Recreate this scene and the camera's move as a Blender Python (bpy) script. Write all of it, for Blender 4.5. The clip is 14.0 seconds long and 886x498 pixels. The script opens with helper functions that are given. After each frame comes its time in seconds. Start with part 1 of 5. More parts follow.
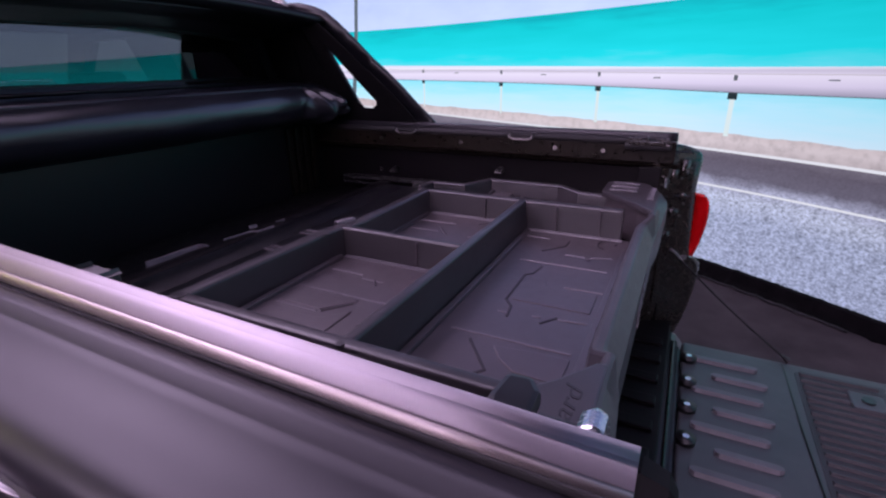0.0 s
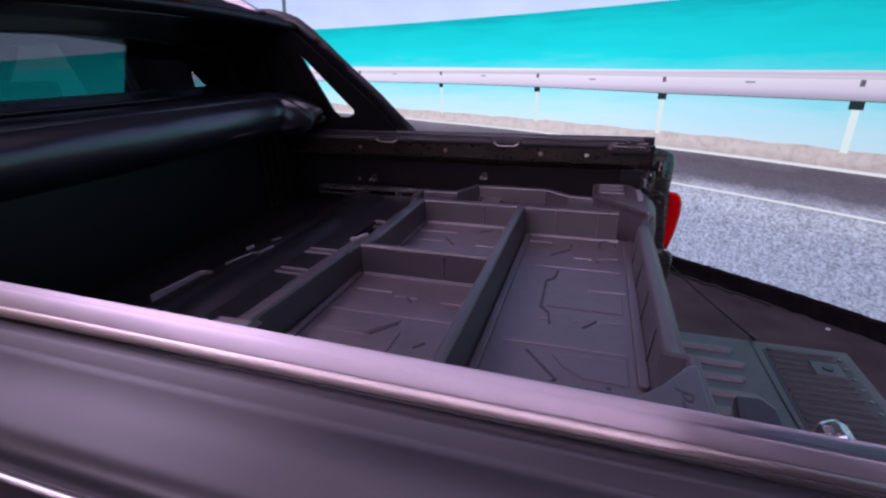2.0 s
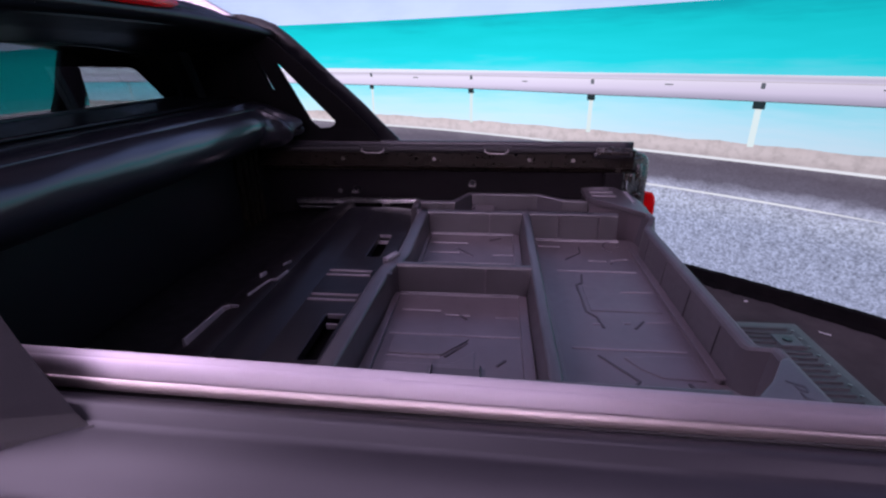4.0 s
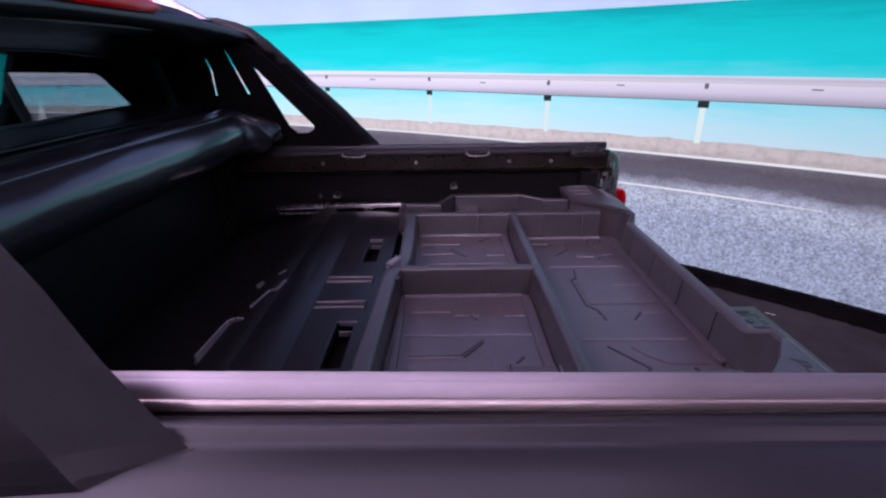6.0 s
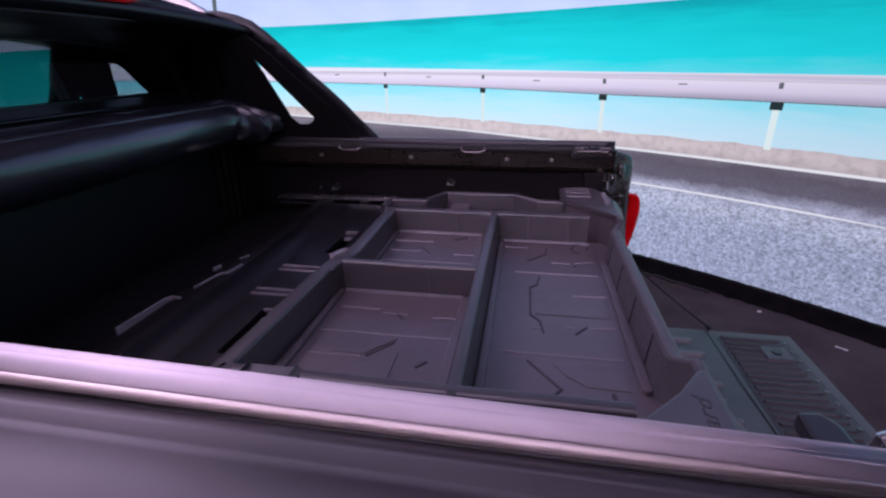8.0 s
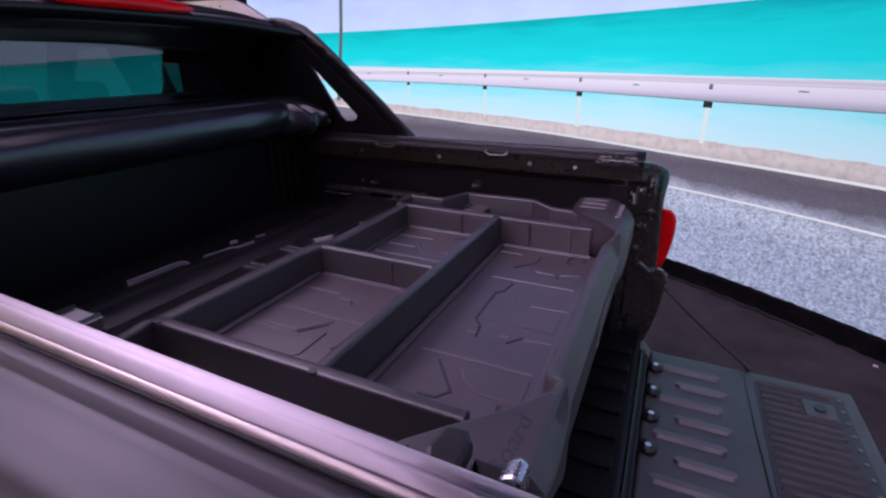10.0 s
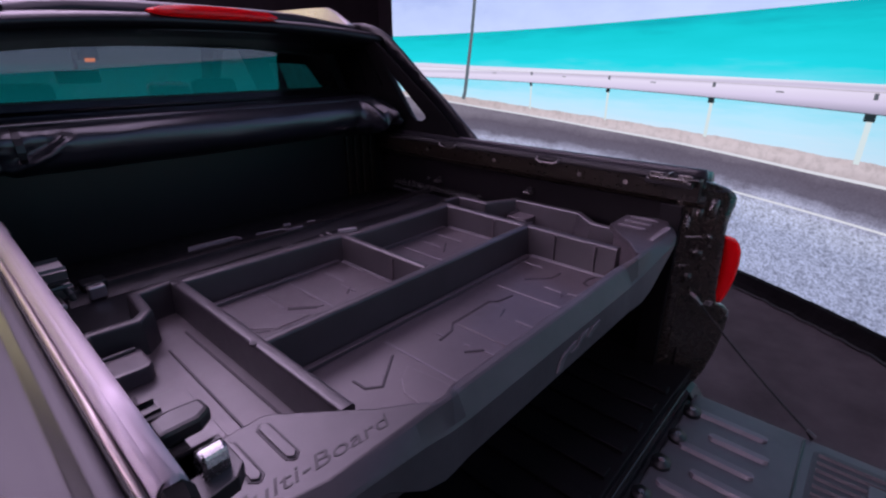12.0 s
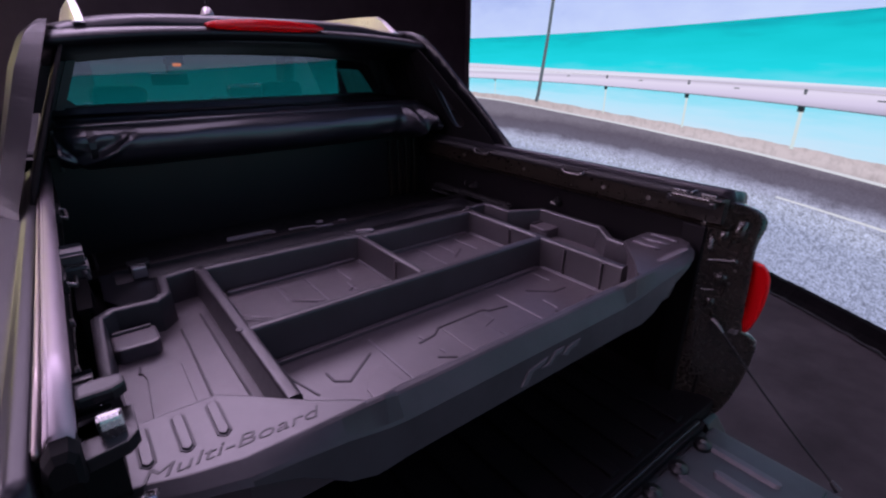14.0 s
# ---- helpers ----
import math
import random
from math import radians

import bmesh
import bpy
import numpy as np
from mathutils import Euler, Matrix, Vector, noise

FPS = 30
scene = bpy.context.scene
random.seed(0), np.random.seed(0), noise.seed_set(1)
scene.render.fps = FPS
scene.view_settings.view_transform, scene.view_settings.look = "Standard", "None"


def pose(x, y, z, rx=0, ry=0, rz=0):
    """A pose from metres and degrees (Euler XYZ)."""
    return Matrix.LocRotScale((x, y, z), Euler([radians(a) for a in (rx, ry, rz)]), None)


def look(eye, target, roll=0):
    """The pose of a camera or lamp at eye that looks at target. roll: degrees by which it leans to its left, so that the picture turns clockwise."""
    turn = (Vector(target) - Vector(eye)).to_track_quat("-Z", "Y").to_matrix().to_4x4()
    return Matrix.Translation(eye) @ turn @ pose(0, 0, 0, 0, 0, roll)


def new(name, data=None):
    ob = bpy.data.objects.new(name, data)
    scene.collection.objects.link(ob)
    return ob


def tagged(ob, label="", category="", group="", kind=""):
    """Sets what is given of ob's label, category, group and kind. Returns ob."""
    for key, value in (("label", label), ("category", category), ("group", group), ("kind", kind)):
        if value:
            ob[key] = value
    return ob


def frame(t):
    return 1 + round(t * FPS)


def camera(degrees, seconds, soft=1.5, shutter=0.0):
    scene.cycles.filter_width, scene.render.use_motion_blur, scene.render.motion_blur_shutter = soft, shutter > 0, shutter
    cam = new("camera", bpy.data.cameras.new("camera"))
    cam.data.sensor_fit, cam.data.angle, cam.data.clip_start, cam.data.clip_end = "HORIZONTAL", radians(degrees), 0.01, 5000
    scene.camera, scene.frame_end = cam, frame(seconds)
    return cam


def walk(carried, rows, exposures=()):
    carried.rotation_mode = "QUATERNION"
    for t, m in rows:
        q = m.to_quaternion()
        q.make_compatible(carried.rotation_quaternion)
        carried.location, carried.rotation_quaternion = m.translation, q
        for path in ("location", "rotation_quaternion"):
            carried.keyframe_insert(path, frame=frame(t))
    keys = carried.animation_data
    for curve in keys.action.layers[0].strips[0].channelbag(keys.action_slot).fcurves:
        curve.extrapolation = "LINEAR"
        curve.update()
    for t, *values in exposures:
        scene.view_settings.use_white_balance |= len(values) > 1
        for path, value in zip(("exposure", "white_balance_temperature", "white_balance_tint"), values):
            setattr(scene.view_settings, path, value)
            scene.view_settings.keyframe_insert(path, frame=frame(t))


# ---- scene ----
cam = camera(85.6, 14.0, soft=2.3)
PATH = [
    (0, (0.467, -1.047, 1.593), (-0.376, 0.616, 0.872), -1.0),
    (0.5, (0.413, -1.077, 1.605), (-0.404, 0.599, 0.881), -0.8),
    (1, (0.363, -1.103, 1.618), (-0.392, 0.599, 0.89), -0.9),
    (1.5, (0.303, -1.123, 1.628), (-0.354, 0.618, 0.896), -1.0),
    (2, (0.222, -1.144, 1.641), (-0.338, 0.629, 0.905), -1.0),
    (2.5, (0.131, -1.166, 1.66), (-0.342, 0.63, 0.919), -0.9),
    (5, (-0.251, -1.221, 1.705), (-0.307, 0.631, 0.954), -0.6),
    (5.5, (-0.285, -1.235, 1.711), (-0.298, 0.619, 0.961), -0.6),
    (6, (-0.265, -1.223, 1.708), (-0.261, 0.63, 0.956), -0.7),
    (6.5, (-0.192, -1.207, 1.688), (-0.201, 0.648, 0.938), -0.8),
    (7, (-0.103, -1.186, 1.678), (-0.184, 0.667, 0.929), -0.7),
    (7.5, (-0.007, -1.163, 1.675), (-0.215, 0.681, 0.927), -0.7),
    (8, (0.101, -1.144, 1.672), (-0.222, 0.683, 0.926), -0.7),
    (10.5, (0.602, -1.014, 1.673), (-0.321, 0.6, 0.936), -0.3),
    (11, (0.683, -0.966, 1.673), (-0.365, 0.569, 0.935), -0.2),
    (11.5, (0.761, -0.918, 1.679), (-0.389, 0.541, 0.939), -0.1),
    (12, (0.832, -0.864, 1.691), (-0.416, 0.513, 0.95), -0.0),
    (12.5, (0.891, -0.809, 1.698), (-0.443, 0.482, 0.956), 0.0),
    (13, (0.94, -0.767, 1.705), (-0.465, 0.448, 0.962), 0.1),
    (13.5, (0.977, -0.73, 1.713), (-0.468, 0.437, 0.969), 0.1),
    (14, (1.009, -0.72, 1.726), (-0.457, 0.419, 0.983), 0.1),
]
walk(cam, [(t, look(eye, target, roll)) for t, eye, target, roll in PATH],
     exposures=[(0, 0.08), (2.5, 0.09), (5, 0.14), (6, 0.12), (8, 0.06), (11, 0.02), (14, -0.07)])

# ---- light of the hall ----
world = bpy.data.worlds.new("hall_air")
scene.world = world
world.use_nodes = True
world.node_tree.nodes["Background"].inputs[0].default_value = (0.012, 0.009, 0.014, 1)
world.node_tree.nodes["Background"].inputs[1].default_value = 1.0
LAMP = 15.5          # strength of the ceiling panels
SCREEN = 1.0        # brightness of the video wall


# ---- materials ----
def nodes_of(name):
    m = bpy.data.materials.new(name)
    m.use_nodes = True
    nt = m.node_tree
    return m, nt, nt.nodes["Principled BSDF"]


def link(nt, a, b):
    nt.links.new(a, b)


def noise_node(nt, scale, detail=4.0, rough=0.6, stretch=None):
    tc = nt.nodes.new("ShaderNodeTexCoord")
    n = nt.nodes.new("ShaderNodeTexNoise")
    n.inputs["Scale"].default_value = scale
    n.inputs["Detail"].default_value = detail
    n.inputs["Roughness"].default_value = rough
    if stretch:
        mp = nt.nodes.new("ShaderNodeMapping")
        mp.inputs["Scale"].default_value = stretch
        link(nt, tc.outputs["Object"], mp.inputs[0])
        link(nt, mp.outputs[0], n.inputs["Vector"])
    else:
        link(nt, tc.outputs["Object"], n.inputs["Vector"])
    return n


def ramp_node(nt, source, stops):
    r = nt.nodes.new("ShaderNodeValToRGB")
    while len(r.color_ramp.elements) < len(stops):
        r.color_ramp.elements.new(0.5)
    for e, (p, c) in zip(r.color_ramp.elements, stops):
        e.position = p
        e.color = (*c, 1) if len(c) == 3 else c
    link(nt, source, r.inputs[0])
    return r


def surface(name, dark, light, rough=0.5, rough_var=0.15, metal=0.0, grain=900.0, bump=0.15, patch=6.0, coat=0.0, spec=0.5, dist=0.0006, coat_rough=0.08):
    """A surface whose colour drifts between two tones, with a fine grain in relief and uneven gloss."""
    m, nt, bsdf = nodes_of(name)
    big = noise_node(nt, patch, 5)
    col = ramp_node(nt, big.outputs["Fac"], [(0.32, dark), (0.68, light)])
    link(nt, col.outputs[0], bsdf.inputs["Base Color"])
    mid = noise_node(nt, patch * 7, 4)
    rr = nt.nodes.new("ShaderNodeMapRange")
    rr.inputs["To Min"].default_value = max(0.02, rough - rough_var)
    rr.inputs["To Max"].default_value = min(1.0, rough + rough_var)
    link(nt, mid.outputs["Fac"], rr.inputs[0])
    link(nt, rr.outputs[0], bsdf.inputs["Roughness"])
    bsdf.inputs["Metallic"].default_value = metal
    bsdf.inputs["Specular IOR Level"].default_value = spec
    bsdf.inputs["Coat Weight"].default_value = coat
    bsdf.inputs["Coat Roughness"].default_value = coat_rough
    if bump > 0:
        fine = noise_node(nt, grain, 3)
        b = nt.nodes.new("ShaderNodeBump")
        b.inputs["Strength"].default_value = bump
        b.inputs["Distance"].default_value = dist
        link(nt, fine.outputs["Fac"], b.inputs["Height"])
        link(nt, b.outputs[0], bsdf.inputs["Normal"])
    return m


def brushed(m, amount):
    """Brush a metal lengthwise: its gloss spreads round the long axis and stays narrow along it."""
    nt = m.node_tree
    t = nt.nodes.new("ShaderNodeTangent")
    t.direction_type = "RADIAL"
    t.axis = "X"
    bsdf = nt.nodes["Principled BSDF"]
    link(nt, t.outputs[0], bsdf.inputs["Tangent"])
    bsdf.inputs["Anisotropic"].default_value = amount
    return m


def glass(name, tint, base=0.06):
    """Thin tinted glass: lets tinted light through and mirrors by its angle."""
    m, nt, bsdf = nodes_of(name)
    out = nt.nodes["Material Output"]
    tr = nt.nodes.new("ShaderNodeBsdfTransparent")
    tr.inputs[0].default_value = (*tint, 1)
    gl = nt.nodes.new("ShaderNodeBsdfGlossy")
    gl.inputs["Roughness"].default_value = 0.015
    gl.inputs["Color"].default_value = (0.9, 0.95, 0.95, 1)
    lw = nt.nodes.new("ShaderNodeLayerWeight")
    lw.inputs[0].default_value = 0.5
    pw = nt.nodes.new("ShaderNodeMath")
    pw.operation = "POWER"
    pw.inputs[1].default_value = 4.0
    link(nt, lw.outputs["Facing"], pw.inputs[0])
    fr = nt.nodes.new("ShaderNodeMapRange")
    fr.inputs["To Min"].default_value = base
    fr.inputs["To Max"].default_value = 0.75
    link(nt, pw.outputs[0], fr.inputs[0])
    mix = nt.nodes.new("ShaderNodeMixShader")
    link(nt, fr.outputs[0], mix.inputs[0])
    link(nt, tr.outputs[0], mix.inputs[1])
    link(nt, gl.outputs[0], mix.inputs[2])
    link(nt, mix.outputs[0], out.inputs[0])
    nt.nodes.remove(bsdf)
    return m


def glow(name, colour, strength):
    m, nt, bsdf = nodes_of(name)
    out = nt.nodes["Material Output"]
    e = nt.nodes.new("ShaderNodeEmission")
    e.inputs[0].default_value = (*colour, 1)
    e.inputs[1].default_value = strength
    link(nt, e.outputs[0], out.inputs[0])
    nt.nodes.remove(bsdf)
    return m, nt, e


def picture(name, stops, low, high, scale=3.0, amount=0.15, stretch=(1, 1, 1), detail=5.0):
    """A piece of the video wall's picture: a tone by height on the wall, unsettled by noise."""
    m, nt, e = glow(name, (1, 1, 1), SCREEN)
    tc = nt.nodes.new("ShaderNodeTexCoord")
    sep = nt.nodes.new("ShaderNodeSeparateXYZ")
    link(nt, tc.outputs["Object"], sep.inputs[0])
    mr = nt.nodes.new("ShaderNodeMapRange")
    mr.inputs["From Min"].default_value = low
    mr.inputs["From Max"].default_value = high
    link(nt, sep.outputs["Z"], mr.inputs[0])
    n = noise_node(nt, scale, detail, 0.6, stretch)
    ma = nt.nodes.new("ShaderNodeMath")
    ma.operation = "MULTIPLY_ADD"
    ma.inputs[1].default_value = amount
    link(nt, n.outputs["Fac"], ma.inputs[0])
    ad = nt.nodes.new("ShaderNodeMath")
    ad.operation = "SUBTRACT"
    ad.inputs[1].default_value = amount * 0.5
    link(nt, mr.outputs[0], ad.inputs[0])
    link(nt, ad.outputs[0], ma.inputs[2])
    r = ramp_node(nt, ma.outputs[0], [(p, (c[0] * 0.97, c[1] * 0.98, c[2] * 1.11)) for p, c in stops])
    link(nt, r.outputs[0], e.inputs[0])
    side = nt.nodes.new("ShaderNodeMapRange")
    side.inputs["From Min"].default_value = 0.2
    side.inputs["From Max"].default_value = 3.0
    side.inputs["To Min"].default_value = SCREEN
    side.inputs["To Max"].default_value = SCREEN * 0.74
    link(nt, sep.outputs["X"], side.inputs[0])
    link(nt, side.outputs[0], e.inputs[1])
    return m, nt, r, e


def speckle(nt, source, e, scale, low, high, stretch=(1, 1, 1), fade=None):
    """Multiply a picture's tone by grains, fading out between two heights where given."""
    n = noise_node(nt, scale, 2.5, 0.65, stretch)
    g = ramp_node(nt, n.outputs["Fac"], [(0.30, (low,) * 3), (0.52, (1, 1, 1)), (0.75, (high,) * 3)])
    mx = nt.nodes.new("ShaderNodeMix")
    mx.data_type = "RGBA"
    mx.blend_type = "MULTIPLY"
    mx.inputs[0].default_value = 1.0
    if fade:
        tc = nt.nodes.new("ShaderNodeTexCoord")
        sep = nt.nodes.new("ShaderNodeSeparateXYZ")
        link(nt, tc.outputs["Object"], sep.inputs[0])
        mr = nt.nodes.new("ShaderNodeMapRange")
        mr.inputs["From Min"].default_value, mr.inputs["From Max"].default_value = fade
        mr.inputs["To Min"].default_value, mr.inputs["To Max"].default_value = 1.0, 0.22
        link(nt, sep.outputs["Z"], mr.inputs[0])
        link(nt, mr.outputs[0], mx.inputs[0])
    link(nt, source, mx.inputs[6])
    link(nt, g.outputs[0], mx.inputs[7])
    link(nt, mx.outputs[2], e.inputs[0])
    return mx.outputs[2]


def lin(r, g, b):
    f = lambda c: c / 255 / 12.92 if c < 10 else ((c / 255 + 0.055) / 1.055) ** 2.4
    return (f(r), f(g), f(b))


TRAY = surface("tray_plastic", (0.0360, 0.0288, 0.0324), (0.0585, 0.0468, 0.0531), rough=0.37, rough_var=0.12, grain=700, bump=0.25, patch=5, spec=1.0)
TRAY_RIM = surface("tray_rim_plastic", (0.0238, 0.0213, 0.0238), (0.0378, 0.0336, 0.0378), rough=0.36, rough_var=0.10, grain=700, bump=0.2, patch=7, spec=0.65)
LIP_PLASTIC = surface("tray_lip_plastic", (0.0330, 0.0305, 0.0340), (0.0490, 0.0450, 0.0505), rough=0.44, rough_var=0.10, grain=700, bump=0.2, patch=7, spec=0.42)
LINER = surface("liner_plastic", (0.0035, 0.003, 0.0035), (0.006, 0.005, 0.006), rough=0.52, rough_var=0.12, grain=500, bump=0.25, patch=4, spec=0.13)
DECK = surface("deck_plastic", (0.0045, 0.0045, 0.006), (0.008, 0.0078, 0.010), rough=0.34, rough_var=0.08, grain=600, bump=0.12, patch=4, spec=0.45)
BLACK = surface("black_trim", (0.006, 0.006, 0.007), (0.011, 0.010, 0.012), rough=0.35, rough_var=0.1, grain=600, bump=0.1, patch=5)
BLACK_PAINT = surface("black_paint", (0.005, 0.005, 0.007), (0.008, 0.008, 0.010), rough=0.36, rough_var=0.05, bump=0.0, patch=3, coat=0.0, spec=0.45)
OLIVE = surface("inner_paint", (0.0081, 0.0063, 0.0044), (0.0131, 0.0100, 0.0069), rough=0.30, rough_var=0.12, grain=60, bump=0.10, patch=9, coat=0.10, spec=0.35)
PAINT = surface("grey_paint", (0.0172, 0.0162, 0.0205), (0.0206, 0.0195, 0.0245), rough=0.35, rough_var=0.03, metal=0.16, grain=2500, bump=0.03, patch=2, coat=0.0, dist=0.0002, spec=0.36)
RAIL = surface("anodised_rail", (0.352, 0.318, 0.350), (0.386, 0.350, 0.384), rough=0.54, rough_var=0.04, metal=1.0, grain=350, bump=0.03, patch=3, dist=0.0003)
CHAMPAGNE = surface("champagne_anodised", (0.355, 0.312, 0.300), (0.395, 0.347, 0.333), rough=0.4, rough_var=0.05, metal=1.0, grain=350, bump=0.03, patch=3, dist=0.0003)
brushed(RAIL, 0.88)
brushed(CHAMPAGNE, 0.7)
SILVER = surface("silver_trim", (0.34, 0.32, 0.33), (0.42, 0.40, 0.41), rough=0.3, rough_var=0.08, metal=0.8, bump=0.0, patch=5)
DULL = surface("dull_steel", (0.14, 0.13, 0.13), (0.24, 0.23, 0.22), rough=0.4, rough_var=0.12, metal=1.0, bump=0.0, patch=30)
STEEL = surface("zinc_steel", (0.55, 0.54, 0.54), (0.72, 0.71, 0.71), rough=0.25, rough_var=0.12, metal=1.0, bump=0.0, patch=30)
VINYL = surface("black_vinyl", (0.009, 0.010, 0.014), (0.015, 0.016, 0.022), rough=0.30, rough_var=0.05, grain=420, bump=0.15, patch=5, dist=0.0006, spec=0.6, coat=0.8, coat_rough=0.20)
RUBBER = surface("rubber", (0.006, 0.0055, 0.006), (0.010, 0.009, 0.010), rough=0.75, rough_var=0.1, grain=400, bump=0.3)
GATE = surface("tailgate_liner", (0.0391, 0.0425, 0.0460), (0.0575, 0.0609, 0.0644), rough=0.45, rough_var=0.1, grain=500, bump=0.2, patch=5)
GATE_DARK = surface("tailgate_panel_plastic", (0.020, 0.018, 0.020), (0.032, 0.028, 0.031), rough=0.5, rough_var=0.1, grain=500, bump=0.2, patch=5)
GATE_RIB = surface("tailgate_rib_plastic", (0.085, 0.080, 0.088), (0.115, 0.108, 0.118), rough=0.42, rough_var=0.1, grain=500, bump=0.2, patch=8)
LENS_RED, _nt, _b = nodes_of("red_lens")
_tl = _nt.nodes.new("ShaderNodeBsdfTranslucent")
_tl.inputs[0].default_value = (0.95, 0.01, 0.02, 1)
_mx = _nt.nodes.new("ShaderNodeMixShader")
_mx.inputs[0].default_value = 0.30
_b.inputs["Base Color"].default_value = (0.62, 0.006, 0.010, 1)
_b.inputs["Roughness"].default_value = 0.15
link(_nt, _b.outputs[0], _mx.inputs[1])
link(_nt, _tl.outputs[0], _mx.inputs[2])
link(_nt, _mx.outputs[0], _nt.nodes["Material Output"].inputs[0])
SEAT = surface("seat_cloth", (0.020, 0.020, 0.022), (0.035, 0.034, 0.036), rough=0.85, rough_var=0.1, grain=300, bump=0.4)
CARPET = surface("hall_carpet", (0.0345, 0.0282, 0.0300), (0.0665, 0.0540, 0.0577), rough=0.95, rough_var=0.04, grain=260, bump=0.6, patch=2.5, dist=0.003, spec=0.1)
WALL = surface("hall_wall_paint", (0.050, 0.041, 0.050), (0.066, 0.054, 0.065), rough=0.9, rough_var=0.05, grain=90, bump=0.15, patch=1.2, spec=0.15)
CEIL = surface("hall_ceiling_paint", (0.020, 0.018, 0.020), (0.028, 0.025, 0.028), rough=0.95, rough_var=0.03, grain=60, bump=0.2, patch=1.0, spec=0.1)
STRIP = surface("screen_foot_cloth", (0.0025, 0.0022, 0.0025), (0.006, 0.005, 0.0055), rough=0.9, rough_var=0.05, grain=200, bump=0.5, patch=9, dist=0.002, spec=0.05)
PRINT = surface("debossed_print", (0.018, 0.015, 0.018), (0.025, 0.022, 0.025), rough=0.5, rough_var=0.05, bump=0.0)
MATTE = surface("matte_black_trim", (0.0035, 0.0035, 0.004), (0.006, 0.0055, 0.006), rough=0.7, rough_var=0.1, grain=600, bump=0.1, patch=5, spec=0.15)
# paler than the tray: highlights on ribs and edges put into the colour
RIB = surface("lit_rib_plastic", (0.105, 0.095, 0.106), (0.150, 0.137, 0.150), rough=0.45, rough_var=0.1, grain=700, bump=0.1, patch=30, spec=0.6)
PILLAR_PAINT = surface("pillar_paint", (0.012, 0.0098, 0.0072), (0.026, 0.021, 0.016), rough=0.28, rough_var=0.12, grain=40, bump=0.09, patch=11, coat=0.8)
LETTER = surface("debossed_lettering", (0.015, 0.0131, 0.0148), (0.020, 0.0176, 0.0198), rough=0.5, rough_var=0.05, bump=0.0, spec=0.6)
PLATE = surface("plate_plastic", (0.0270, 0.0236, 0.0263), (0.0405, 0.0351, 0.0392), rough=0.36, rough_var=0.08, grain=700, bump=0.2, patch=7, spec=0.8)
REAR_GLASS = glass("tinted_rear_glass", (0.53, 0.57, 0.60), 0.105)
SIDE_GLASS = glass("clear_side_glass", (0.95, 0.97, 0.97), 0.03)
LAMP_GLOW = glow("ceiling_panel_glow", (1.0, 0.75, 1.15), LAMP * 0.46)[0]
SIDE_GLOW = glow("side_panel_glow", (1.0, 0.75, 1.08), LAMP * 0.62)[0]
WARM_GLOW = glow("warm_panel_glow", (1.0, 0.86, 0.50), LAMP * 0.28)[0]
SOFT_GLOW = glow("soft_panel_glow", (1.0, 0.76, 1.17), LAMP * 0.155)[0]
DIM_GLOW = glow("dim_panel_glow", (1.0, 0.77, 1.20), LAMP * 0.15)[0]

SKY_PIC, _nt, _r, _e = picture("sky_picture", [(0.0, lin(208, 222, 248)), (0.35, lin(196, 210, 244)), (0.7, lin(170, 186, 232)), (1.0, lin(146, 164, 222))], 1.95, 3.2, 1.1, 0.9, (1, 1, 2.2))
SEA_PIC, _nt, _r, _e = picture("sea_picture", [(0.0, lin(214, 236, 244)), (0.22, lin(186, 236, 246)), (0.42, lin(120, 228, 238)), (0.62, lin(34, 221, 224)), (0.86, lin(24, 208, 208)), (1.0, lin(20, 174, 180))], 1.0, 2.06, 1.4, 0.28, (1, 1, 9))
SAND_PIC, _nt, _r, _e = picture("sand_picture", [(0.0, lin(182, 168, 168)), (0.5, lin(216, 202, 200)), (1.0, lin(204, 188, 184))], 0.86, 1.10, 7.0, 0.6, (1, 1, 2))
speckle(_nt, _r.outputs[0], _e, 16, 0.82, 1.05)
STEEL_PIC, _nt, _r, _e = picture("barrier_picture", [(0.0, lin(176, 168, 186)), (0.25, lin(222, 210, 228)), (0.55, lin(236, 226, 238)), (0.72, lin(206, 196, 212)), (0.84, lin(240, 236, 242)), (1.0, lin(228, 222, 234))], 1.36, 1.57, 2.0, 0.08, (1, 1, 6))
POST_PIC = glow("post_picture", lin(214, 228, 234), SCREEN)[0]
POST_DARK = glow("post_bracket_picture", lin(38, 50, 56), SCREEN)[0]
EDGE_PIC = glow("barrier_edge_picture", lin(96, 100, 112), SCREEN)[0]
LINE_PIC = glow("road_line_picture", lin(222, 222, 234), SCREEN)[0]
POLE_PIC = glow("pole_picture", lin(96, 106, 118), SCREEN)[0]
ROAD_PIC, _nt, _r, _e = picture("road_picture", [(0.0, lin(170, 176, 201)), (0.46, lin(172, 178, 201)), (0.62, lin(194, 198, 216)), (0.70, lin(176, 176, 196)), (0.78, lin(110, 104, 118)), (0.90, lin(102, 94, 106)), (1.0, lin(132, 124, 134))], -0.1, 0.95, 2.2, 0.16, (1, 1, 3))
_grain = speckle(_nt, _r.outputs[0], _e, 17, 0.74, 1.16, (1, 1, 1.5), (0.58, 0.76))
speckle(_nt, _grain, _e, 46, 0.50, 1.42, (1, 1, 1.3), (0.56, 0.74))


